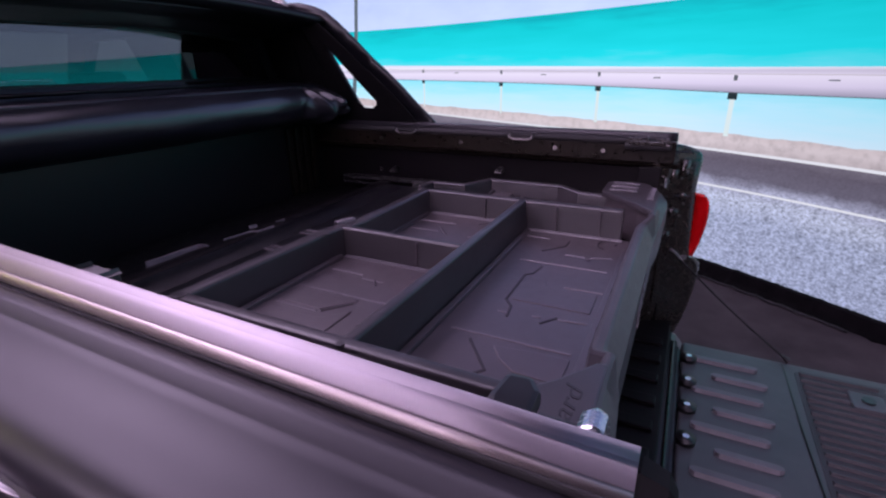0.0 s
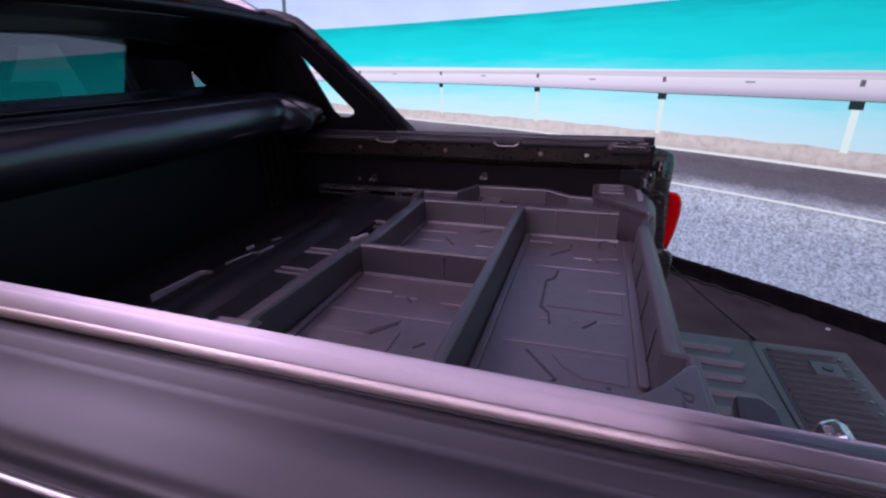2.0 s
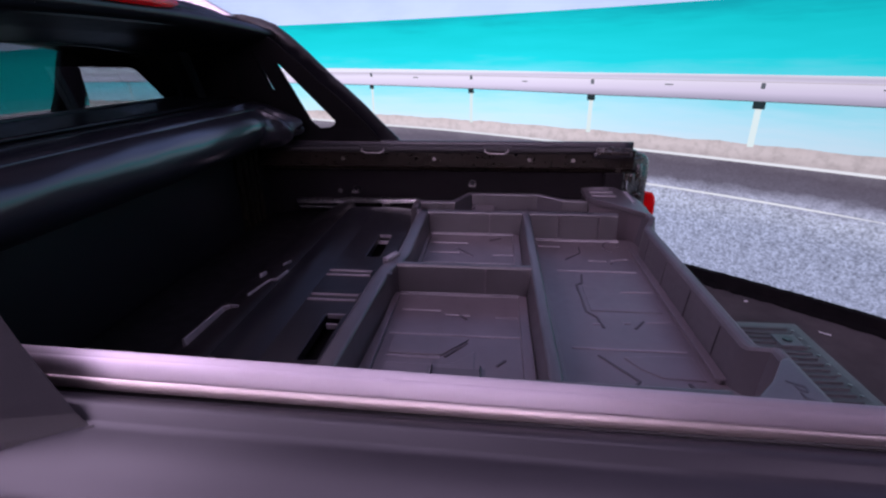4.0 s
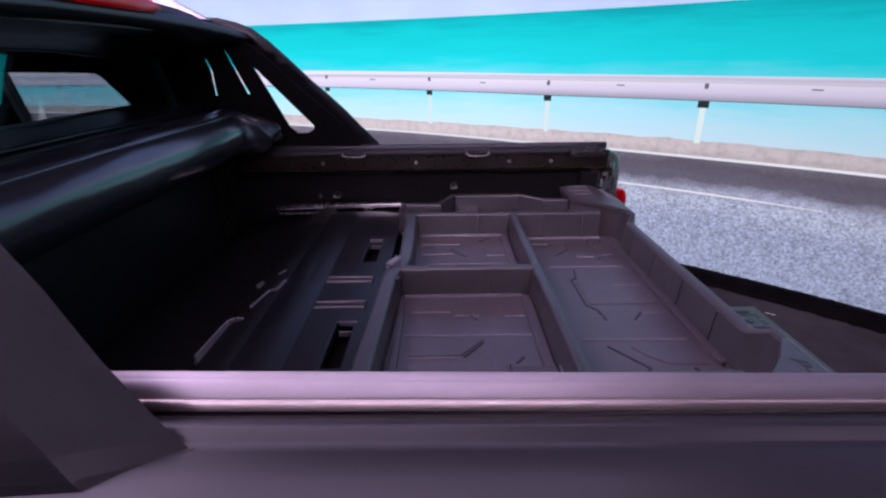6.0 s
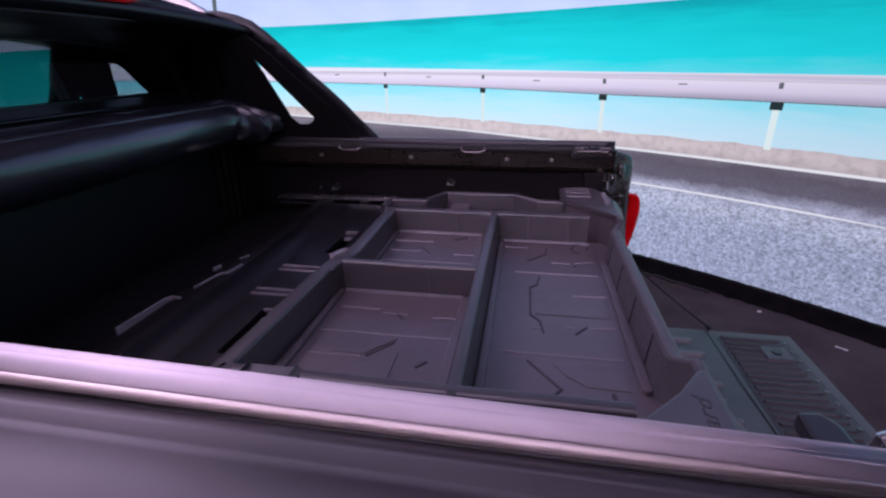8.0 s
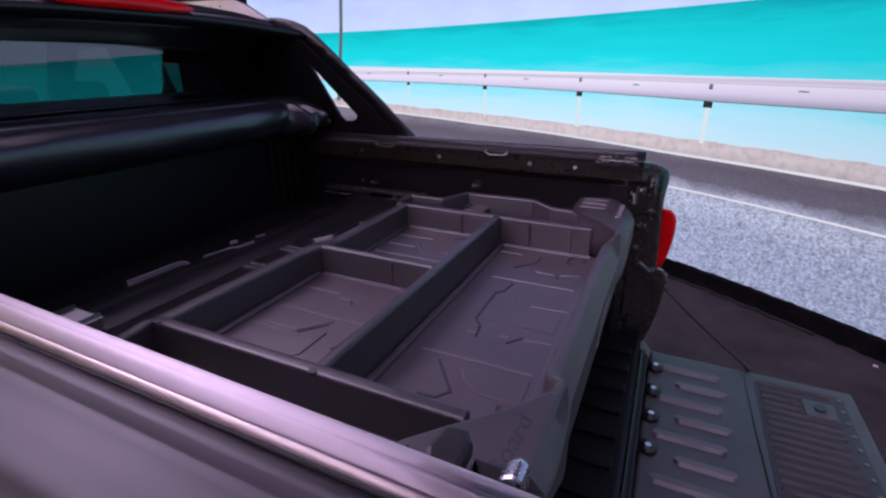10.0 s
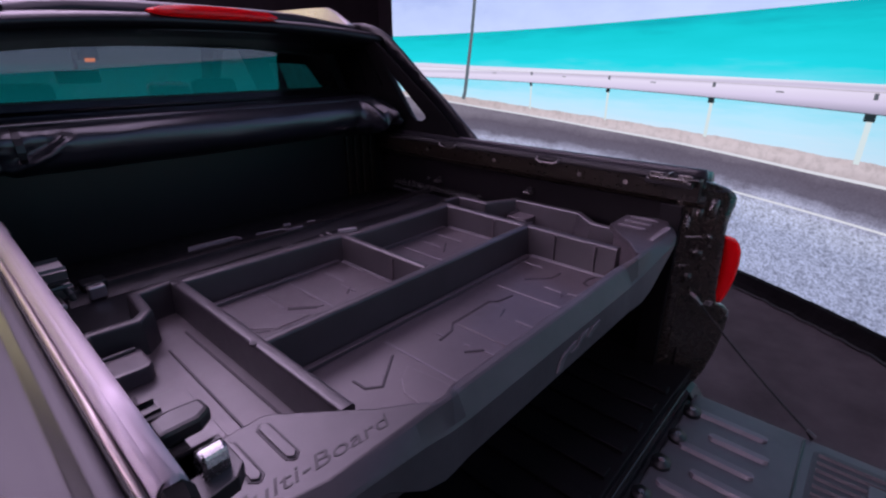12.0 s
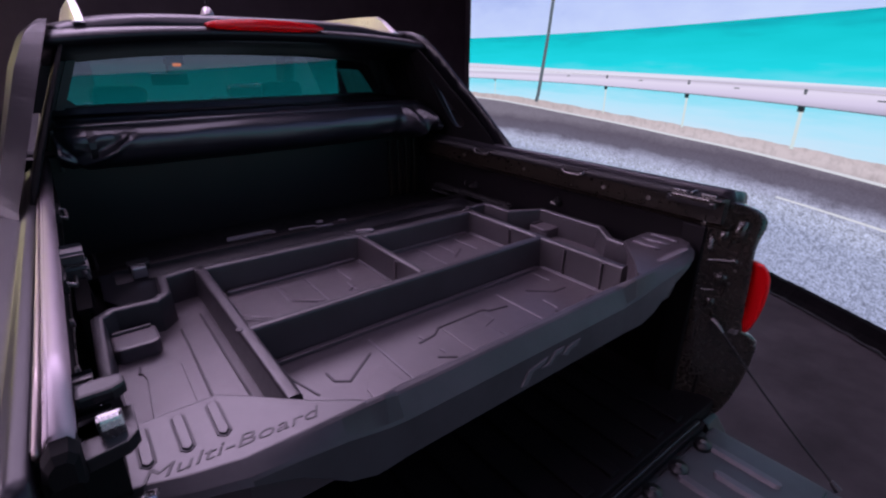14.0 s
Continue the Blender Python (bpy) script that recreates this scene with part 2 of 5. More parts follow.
# ---- building blocks ----
def part(name, bm, material, parent=None, label="", smooth=False):
    """Link a bmesh as one mesh object, under a thing or a part."""
    bmesh.ops.recalc_face_normals(bm, faces=bm.faces)
    me = bpy.data.meshes.new(name)
    bm.to_mesh(me)
    bm.free()
    me.materials.append(material)
    if smooth:
        for p in me.polygons:
            p.use_smooth = True
        if isinstance(smooth, int) and smooth > 1:
            me.set_sharp_from_angle(angle=radians(smooth))
    ob = new(name, me)
    if parent is not None:
        ob.parent = parent
        ob.matrix_parent_inverse = Matrix.Translation(-Vector(BASE.get(parent.name, (0, 0, 0))))
    if label:
        ob["label"] = label
    return ob


BASE = {}           # bases of things whose parts are given in world places


def thing(name, label, category, group="", kind="", at=(0, 0, 0), base=None):
    e = new(name)
    e.location = base or at
    if base:
        BASE[e.name] = base
    return tagged(e, label, category, group, kind)


def bevelled(bm, width=0.004, segments=2, angle=35):
    edges = [e for e in bm.edges if len(e.link_faces) == 2 and e.calc_face_angle(0) > radians(angle)]
    if edges:
        bmesh.ops.bevel(bm, geom=edges, offset=width, segments=segments, profile=0.6, affect="EDGES", clamp_overlap=True)
    return bm


def box(x0, x1, y0, y1, z0, z1, bevel=0.004, bm=None, seg=2):
    own = bm is None
    b = bmesh.new()
    bmesh.ops.create_cube(b, size=1)
    for v in b.verts:
        v.co = ((x0 + x1) / 2 + v.co.x * (x1 - x0), (y0 + y1) / 2 + v.co.y * (y1 - y0), (z0 + z1) / 2 + v.co.z * (z1 - z0))
    if bevel:
        bevelled(b, min(bevel, 0.45 * min(abs(x1 - x0), abs(y1 - y0), abs(z1 - z0))), seg)
    if own:
        return b
    me = bpy.data.meshes.new("scratch")
    b.to_mesh(me)
    b.free()
    bm.from_mesh(me)
    bpy.data.meshes.remove(me)
    return bm


def prism(outer, holes, place, depth, bevel=0.0, seg=2, cuts=0):
    """A plate with an outline and holes in (u, v), of that depth; place(u, v, w) puts it into the world."""
    bm = bmesh.new()
    edges = []
    for loop in (outer, *holes):
        vs = [bm.verts.new((u, v, 0)) for u, v in loop]
        edges += [bm.edges.new((a, b)) for a, b in zip(vs, vs[1:] + vs[:1])]
    bmesh.ops.triangle_fill(bm, edges=edges, use_beauty=True)
    if cuts:
        for _ in range(cuts):
            bmesh.ops.subdivide_edges(bm, edges=[e for e in bm.edges if e.calc_length() > 0.06], cuts=1)
            bmesh.ops.triangulate(bm, faces=bm.faces)
    else:
        bmesh.ops.dissolve_limit(bm, angle_limit=radians(1), verts=bm.verts, edges=bm.edges)
    out = bmesh.ops.extrude_face_region(bm, geom=list(bm.faces))
    for v in out["geom"]:
        if isinstance(v, bmesh.types.BMVert):
            v.co.z = depth
    bmesh.ops.recalc_face_normals(bm, faces=bm.faces)
    if bevel:
        bevelled(bm, bevel, seg)
    for v in bm.verts:
        v.co = place(*v.co)
    return bm


def loft(rings, closed=True, caps=True):
    """Skin through rings of points of equal length."""
    bm = bmesh.new()
    grid = [[bm.verts.new(p) for p in r] for r in rings]
    n = len(rings[0])
    for a, b in zip(grid, grid[1:]):
        for i in range(n if closed else n - 1):
            j = (i + 1) % n
            bm.faces.new((a[i], a[j], b[j], b[i]))
    if caps and closed:
        bm.faces.new(grid[0])
        bm.faces.new(grid[-1][::-1])
    return bm


def along_x(profile, xs, closed=True, fall=0.0):
    """A profile in (y, z) drawn along x; fall lowers it towards the tail."""
    return loft([[(x, y, z - fall * x) for y, z in profile] for x in xs], closed, closed)


def tube(points, r, seg=10, bm=None):
    """A round rod along points."""
    rings = []
    pts = [Vector(p) for p in points]
    for i, p in enumerate(pts):
        d = (pts[min(i + 1, len(pts) - 1)] - pts[max(i - 1, 0)]).normalized()
        u = d.orthogonal().normalized() if not rings else (rings[-1][1] - d * d.dot(rings[-1][1])).normalized()
        v = d.cross(u)
        rr = r[i] if isinstance(r, (list, tuple)) else r
        rings.append(([p + (u * math.cos(a) + v * math.sin(a)) * rr for a in (2 * math.pi * k / seg for k in range(seg))], u))
    b = loft([q for q, _ in rings])
    if bm is None:
        return b
    me = bpy.data.meshes.new("scratch")
    b.to_mesh(me)
    b.free()
    bm.from_mesh(me)
    bpy.data.meshes.remove(me)
    return bm


def disc(centre, axis, r, depth, seg=20, bevel=0.0):
    c, a = Vector(centre), Vector(axis).normalized()
    b = tube([c, c + a * depth], r, seg)
    if bevel:
        bevelled(b, bevel, 2, 50)
    return b


def wall_run(points, thick, z0, z1, closed=False, rnd=0.008, draft=0.004):
    """An upright wall along a line in plan, with a rounded top and a slight draft."""
    pts = [Vector((x, y, 0)) for x, y in points]
    n = len(pts)
    h = thick / 2
    arc = [(rnd * (1 - math.cos(a)), rnd * (1 - math.sin(a))) for a in (0.0, 0.39, 0.79, 1.18, math.pi / 2)]
    section = [(-h - draft, z0)] + [(-h + u, z1 - v) for u, v in arc] + [(h - u, z1 - v) for u, v in arc[::-1]] + [(h + draft, z0)]
    rings = []
    for i, p in enumerate(pts):
        a = (p - pts[i - 1]).normalized() if (i or closed) else None
        b = (pts[(i + 1) % n] - p).normalized() if (i < n - 1 or closed) else None
        a, b = a or b, b or a
        na, nb = Vector((-a.y, a.x, 0)), Vector((-b.y, b.x, 0))
        m = (na + nb).normalized()
        m = m / max(0.35, m.dot(na))
        rings.append([(p.x + m.x * o, p.y + m.y * o, z) for o, z in section])
    if closed:
        rings.append(rings[0])
    return loft(rings, True, not closed)


def slab(poly, z0, z1, bevel=0.003, holes=()):
    return prism(poly, list(holes), lambda u, v, w: (u, v, z0 + w), z1 - z0, bevel)


def cut_corner(x0, x1, y0, y1, c=0.02):
    return [(x0 + c, y0), (x1 - c, y0), (x1, y0 + c), (x1, y1 - c), (x1 - c, y1), (x0 + c, y1), (x0, y1 - c), (x0, y0 + c)]


def mirrored(bm):
    for v in bm.verts:
        v.co.y = -v.co.y
    bmesh.ops.reverse_faces(bm, faces=bm.faces)
    return bm


def both(name, make, material, parent, label="", smooth=False):
    """The same part on the far and on the near side of the truck."""
    return [part(name, make(), material, parent, label, smooth), part(name, mirrored(make()), material, parent, label, smooth)]


FLOOR = -0.13

# ---- the hall ----
b = bmesh.new()
bmesh.ops.create_grid(b, x_segments=2, y_segments=2, size=1)
for v in b.verts:
    v.co = (-1 + v.co.x * 13, v.co.y * 12, FLOOR)
tagged(part("floor", b, CARPET), "dark grey-brown needle-felt carpet of the show hall", "floor", kind="structure")
tagged(part("ceiling", box(-14, 12, -12, 12, 6.5, 6.7, 0), CEIL), "dark hall ceiling high overhead", "ceiling", kind="structure")
for nm, dims in (("wall_north", (-14, 12, 11.8, 12)), ("wall_south", (-14, 12, -12, -11.8)), ("wall_east", (11.8, 12, -12, 12)), ("wall_west", (-14, -13.8, -12, 12))):
    tagged(part(nm, box(*dims, FLOOR, 6.5, 0), WALL), "plain dark hall wall", "wall", kind="structure")

# curved video wall: a circle in plan, angles counted from +y towards +x
CX, CY, RADIUS = -4.43, -5.32, 10.27
LEFT, RIGHT, TOP, FOOT = -5.45, 66.5, 4.2, -0.05


def on_wall(a, z, off=0.0):
    r = RADIUS - off
    return (CX + r * math.sin(radians(a)), CY + r * math.cos(radians(a)), z)


def strip(a0, a1, low, high, off, step=1.2):
    """A band of the picture between two heights, given as (angle, height) curves."""
    n = max(2, int(abs(a1 - a0) / step) + 1)
    bm = bmesh.new()
    prev = None
    for a in np.linspace(a0, a1, n):
        zl = float(np.interp(a, *zip(*low))) if isinstance(low, list) else low
        zh = float(np.interp(a, *zip(*high))) if isinstance(high, list) else high
        cur = (bm.verts.new(on_wall(a, zl, off)), bm.verts.new(on_wall(a, zh, off)))
        if prev:
            bm.faces.new((prev[0], cur[0], cur[1], prev[1]))
        prev = cur
    return bm


HORIZON = [(-6, 2.015), (10, 2.03), (20, 2.045), (30, 2.05), (96, 2.05)]
BAR_TOP = [(-6, 1.645), (5, 1.588), (12, 1.57), (20, 1.553), (30, 1.535), (44, 1.535), (96, 1.535)]
BAR_LOW = [(-6, 1.425), (7, 1.412), (17, 1.39), (24, 1.372), (31, 1.352), (44, 1.355), (96, 1.355)]
SHORE = [(-6, 1.20), (0, 1.18), (5.4, 1.14), (11, 1.09), (21, 1.055), (30, 1.038), (96, 1.038)]
WHITE = [(-6, 1.13), (-1, 1.10), (5.5, 1.03), (11, 0.99), (16, 0.955), (21, 0.94), (29, 0.905), (38, 0.905), (46, 0.92), (96, 0.92)]
# dim glowing screen added on the far wall to tint the view through the cab's glass
far_screen = thing("far_glow_screen", "added dim glowing screen, teal under grey, for the tint in the cab glass", "video screen", base=(-13.7, 5.0, FLOOR))
part("screen_body", box(-13.78, -13.70, 0.1, 9.88, FLOOR, 2.45, 0.01), STRIP, far_screen, "black body of the added screen")
part("sea_picture", box(-13.70, -13.69, 0.12, 9.86, 0.32, 1.56, 0.001), glow("far_teal_glow", (0.008, 0.100, 0.105), SCREEN)[0], far_screen, "dim turquoise lower glow")
part("sky_picture", box(-13.70, -13.69, 0.12, 9.86, 1.562, 2.43, 0.001), glow("far_grey_glow", (0.060, 0.072, 0.082), SCREEN)[0], far_screen, "dim grey upper glow")
wall_screen = thing("led_video_wall", "curved video wall showing a coast road with guardrail and turquoise sea", "video wall", at=(0, 0, 0))
back = strip(LEFT, RIGHT, FOOT, TOP, 0.0)
bmesh.ops.solidify(back, geom=list(back.faces), thickness=0.09)
part("panel_backing", back, BLACK, wall_screen, "black cabinet backing of the video wall")
part("sky_picture", strip(LEFT, RIGHT, [(a, z - 0.02) for a, z in HORIZON], TOP, 0.094), SKY_PIC, wall_screen, "pale blue overcast sky on the screen")
part("sea_picture", strip(LEFT, RIGHT, [(a, z - 0.02) for a, z in SHORE], HORIZON, 0.097), SEA_PIC, wall_screen, "bright turquoise sea on the screen")
part("sand_picture", strip(LEFT, RIGHT, [(a, z - 0.02) for a, z in WHITE], [(a, z + 0.004 * math.sin(a * 2.1) + 0.007 * noise.noise((a * 2.3, 0, 5)) + 0.005 * noise.noise((a * 9, 0, 2))) for a, z in [(q, float(np.interp(q, *zip(*SHORE)))) for q in np.linspace(-6, 96, 400)]], 0.100, 0.25), SAND_PIC, wall_screen, "pale sandy verge on the screen")
part("road_picture", strip(LEFT, RIGHT, FOOT, [(a, z - 0.012) for a, z in WHITE], 0.103), ROAD_PIC, wall_screen, "grey asphalt road on the screen")
part("edge_line_picture", strip(LEFT, RIGHT, [(a, z - 0.011) for a, z in WHITE], [(a, z + 0.010) for a, z in WHITE], 0.106), LINE_PIC, wall_screen, "white road edge line on the screen")
part("lane_line_picture", strip(23.4, 43.3, [(23.4, 0.606), (40, 0.607), (43.3, 0.613)], [(23.4, 0.622), (40, 0.622), (43.3, 0.616)], 0.106), LINE_PIC, wall_screen, "white lane line on the screen")
part("barrier_picture", strip(LEFT, RIGHT, BAR_LOW, BAR_TOP, 0.109), STEEL_PIC, wall_screen, "steel guardrail on the screen")
part("barrier_edge_picture", strip(LEFT, RIGHT, [(a, z - 0.007) for a, z in BAR_LOW], BAR_LOW, 0.112), EDGE_PIC, wall_screen, "shaded lower edge of the guardrail on the screen")
part("barrier_edge_picture", strip(LEFT, RIGHT, [(a, z - 0.052) for a, z in BAR_TOP], [(a, z - 0.047) for a, z in BAR_TOP], 0.112), glow("barrier_fold_picture", lin(186, 176, 190), SCREEN)[0], wall_screen)
for k, a in enumerate((-2.1, 9.95, 16.65, 23.54, 30.57, 37.93, 45.6, 53.6, 62.0)):
    zt, zb = float(np.interp(a, *zip(*BAR_LOW))), float(np.interp(a, *zip(*SHORE)))
    w = 0.08 + 0.0065 * max(0, a) ** 0.86
    part("post_picture", strip(a - w * 0.55, a + w * 0.55, zb - 0.02, zt - 0.02, 0.107, 0.1), POST_PIC, wall_screen)
    part("post_bracket_picture", strip(a - w, a + w, zt - 0.035 - 0.0006 * max(0, a), zt - 0.005, 0.115, 0.1), POST_DARK, wall_screen)
    if k:
        part("bolt_picture", strip(a - 0.08, a + 0.08, zt + 0.085, zt + 0.125, 0.115, 0.1), EDGE_PIC, wall_screen)
        part("bolt_picture", strip(a - 3.9, a - 3.9 + 0.3 + w * 0.3, zt + 0.093, zt + 0.102, 0.115, 0.1), EDGE_PIC, wall_screen)
b = bmesh.new()
pole = [(2.93, 1.13), (3.12, 1.25), (3.75, 2.04), (4.6, 3.6)]
cols = [(bm_a, z) for bm_a, z in pole]
prev = None
for a, z in cols:
    w = 0.19 if z < 1.3 else 0.16
    cur = (b.verts.new(on_wall(a - w, z, 0.118)), b.verts.new(on_wall(a + w, z, 0.118)))
    if prev:
        b.faces.new((prev[0], prev[1], cur[1], cur[0]))
    prev = cur
part("pole_picture", b, POLE_PIC, wall_screen, "grey street pole on the screen")

# the black foot that hides the wall's lower edge
foot_rings = []
for a in np.linspace(LEFT, RIGHT, 420):
    j = 0.004 * noise.noise((a * 1.7, 0, 0)) + 0.012 * max(0.0, noise.noise((a * 4.1, 3, 0)))
    foot_rings.append([on_wall(a, FLOOR, 0.02), on_wall(a, FOOT + 0.012 + j, 0.02), on_wall(a, FOOT + 0.010 + j, 0.16), on_wall(a, FLOOR + 0.03, 0.20 + 2 * j), on_wall(a, FLOOR, 0.24 + 5 * j)])
tagged(part("screen_foot", loft(foot_rings), STRIP), "black cloth-covered foot along the video wall on the carpet", "screen foot")

# small things lying at the foot of the wall
def scrap(name, label, category, x, y, bm, material):
    t = thing(name, label, category, at=(x, y, FLOOR))
    part("sheet" if "scrap" in name else "shell", bm, material, t)


WHITE_BIT = surface("white_card", (0.62, 0.58, 0.58), (0.72, 0.68, 0.68), rough=0.7, rough_var=0.1, bump=0.0, patch=40)
scrap("paper_scrap", "small white scrap of paper on the carpet", "paper scrap", 1.88, 2.36, prism([(-0.016, -0.01), (0.012, -0.014), (0.018, 0.006), (-0.004, 0.016)], [], lambda u, v, w: (u, v, 0.001 + w + 0.25 * abs(u)), 0.002), WHITE_BIT)
scrap("paper_scrap", "narrow white scrap of paper on the carpet", "paper scrap", 2.196, 1.91, prism([(-0.030, 0.02), (-0.022, 0.028), (0.030, -0.014), (0.024, -0.024)], [], lambda u, v, w: (u, v, 0.001 + w + 0.1 * abs(u)), 0.002), WHITE_BIT)
scrap("cable_connector", "small cream cable connector at the foot of the screen", "connector", -0.33, 4.18, box(-0.035, 0.035, -0.02, 0.02, 0.0, 0.05, 0.006), WHITE_BIT)
cable_pts = [on_wall(23.6 + 0.35 * i, FLOOR + 0.012 + 0.004 * math.sin(i * 2.0), 0.285 + 0.03 * noise.noise((i * 0.6, 1, 0))) for i in range(40)]
cab = thing("floor_cable", "black cable lying along the foot of the screen", "cable", base=cable_pts[0])
part("cable_sheath", tube(cable_pts, 0.010, 8), RUBBER, cab, "", True)

# large soft light panels over and around the truck, all out of view
def ceiling_panel(x, y, z, w, d, shine, tilt=0, swing=0):
    t = thing("ceiling_light", "large soft light panel out of view, mostly pinkish-white", "ceiling light", "ceiling light panels", at=(x, y, z))
    turn = Matrix.Rotation(radians(swing), 4, "Z") @ Matrix.Rotation(radians(tilt), 4, "X")
    df = box(-w / 2, w / 2, -d / 2, d / 2, 0.0, 0.02, 0)
    df.transform(turn)
    part("diffuser", df, shine, t)
    fr = prism([(-w / 2 - .06, -d / 2 - .06), (w / 2 + .06, -d / 2 - .06), (w / 2 + .06, d / 2 + .06), (-w / 2 - .06, d / 2 + .06)],
               [[(-w / 2, -d / 2), (w / 2, -d / 2), (w / 2, d / 2), (-w / 2, d / 2)]], lambda u, v, q: (u, v, q - 0.03), 0.09)
    fr.transform(turn)
    part("frame", fr, BLACK, t)
    part("hanger", tube([(-w / 3, 0, 0.02), (-w / 3, 0, 6.5 - z)], 0.012, 6), BLACK, t)
    part("hanger", tube([(w / 3, 0, 0.02), (w / 3, 0, 6.5 - z)], 0.012, 6), BLACK, t)


for px, py in ((-3.5, -2.0), (-3.5, 0.1)):
    ceiling_panel(px, py, 4.7, 2.44, 1.94, LAMP_GLOW)
for px, py in ((-3.5, 2.2), (-6.1, -2.0), (-6.1, 0.1), (-6.1, 2.2)):
    ceiling_panel(px, py, 4.7, 2.44, 1.94, SOFT_GLOW)
for py in (-1.95, -0.05):
    ceiling_panel(-0.95, py, 4.7, 2.06, 1.76, DIM_GLOW)
ceiling_panel(0.80, -0.05, 4.7, 1.20, 1.76, DIM_GLOW)
ceiling_panel(0.70, -3.80, 4.7, 2.0, 1.5, DIM_GLOW)
# added unseen panel at the tail that brightens rail end and tailgate
ceiling_panel(3.30, -3.20, 4.7, 2.2, 2.4, SOFT_GLOW)
for px in (-6.2, -3.8, -1.4, 1.0):
    ceiling_panel(px, -7.6, 4.0, 2.3, 1.6, SIDE_GLOW, 62)
# added unseen upright panel, warm, for a golden reflection in the rail
ceiling_panel(-11.0, -5.2, 3.7, 2.4, 2.2, WARM_GLOW, 90, 90)

# ---- the pickup truck; x runs to the tail, +y to its far side ----
truck = thing("pickup_truck", "matte grey pickup truck with black trim and lowered tailgate", "pickup truck", base=(-1.4, 0, FLOOR))


def lean(z):
    """How far out the upper body stands at a height."""
    return 0.84 - max(0.0, z - 1.36) * 0.42


# outer bed sides: shoulder, then the flank with its wheel arch
SHOULDER = [(0.8225, 1.336), (0.8225, 1.3525), (0.825, 1.3560), (0.839, 1.3570), (0.8435, 1.3555), (0.8515, 1.3465), (0.8545, 1.3450), (0.864, 1.3450), (0.885, 1.3445), (0.910, 1.3395), (0.928, 1.3325), (0.940, 1.3235), (0.9465, 1.3130), (0.9475, 1.3030), (0.9480, 1.2995), (0.9515, 1.2985), (0.9530, 1.2950), (0.9515, 1.2900), (0.944, 1.280), (0.940, 1.25), (0.945, 1.20), (0.952, 1.12), (0.95, 1.0), (0.905, 1.0), (0.90, 1.28), (0.83, 1.31), (0.8225, 1.32)]


def shoulder():
    return along_x(SHOULDER, [-1.25 + 0.05 * i for i in range(34)] + [0.44, 0.485, 0.505], fall=0.013)


part("bed_side", along_x(SHOULDER, [-1.25 + 0.05 * i for i in range(34)] + [0.44]), PAINT, truck, "matte grey outer bed side", True)
part("bed_side", mirrored(shoulder()), PAINT, truck, "matte grey outer bed side", True)


def flank():
    arc_pts = [(-0.45 + 0.47 * math.cos(a), 0.27 + 0.47 * math.sin(a)) for a in np.linspace(math.pi, 0, 22)]
    line = [(-1.25, 0.42), (-0.93, 0.42)] + [p for p in arc_pts if p[1] > 0.42] + [(0.03, 0.42), (0.47, 0.50), (0.47, 1.005), (-1.25, 1.005)]
    return prism(line, [], lambda u, v, w: (u, 0.905 + w + 0.01 * math.sin((v - 0.42) * 5.4), v), 0.035, 0.004)


both("flank_panel", flank, PAINT, truck, "matte grey panel with wheel arch")

part("side_trim_line", tube([(-1.24, -0.9535, 1.313), (-0.60, -0.9535, 1.305), (0.02, -0.9535, 1.297), (0.06, -0.951, 1.294)], 0.0035, 8), SILVER, truck, "thin bright trim line along the flank", True)

# inside of the bed
part("bed_floor", box(-1.16, 0.52, -0.86, 0.86, 0.55, 0.62, 0.006), LINER, truck, "black bed floor under the cargo tray")
for i in range(12):
    y = -0.66 + i * 0.12
    part("floor_rib", box(-1.1, 0.50, y - 0.022, y + 0.022, 0.615, 0.632, 0.006), LINER, truck)
both("inner_wall", lambda: prism([(-1.16, 0.60), (0.46, 0.60), (0.46, 1.25), (-1.16, 1.25)], [], lambda u, v, w: (u, 0.835 + w, v), 0.03, 0.004), LINER, truck, "black plastic inner bed wall")
# inner rail: lower ledge, upright with bolts, top cap
LEDGE = [(0.79, 1.247), (0.80, 1.252), (0.835, 1.254), (0.87, 1.254), (0.87, 1.24), (0.80, 1.238)]
both("wall_ledge", lambda: along_x(LEDGE, np.linspace(-1.14, 0.46, 12)), OLIVE, truck, "dark glossy ledge")
UPRIGHT = [(0.786, 1.258), (0.7865, 1.325), (0.782, 1.338), (0.782, 1.352), (0.790, 1.358), (0.818, 1.354), (0.818, 1.25), (0.80, 1.252)]
part("rail_upright", along_x([(max(y, 0.786), min(z, 1.330)) for y, z in UPRIGHT], np.linspace(-1.14, 0.44, 12)), OLIVE, truck, "dark olive-black painted inner rail")
part("rail_upright", mirrored(along_x([(y + 0.005, min(z, 1.335)) for y, z in UPRIGHT], np.linspace(-1.14, 0.462, 12))), LINER, truck, "black inner rail")

# anodised tonneau rail on top: wide round bead, groove, narrow bead
def bead(yc, zc, ry, rz, n=20):
    return [(yc + ry * math.cos(a), zc + rz * math.sin(a)) for a in (2 * math.pi * i / n for i in range(n))]


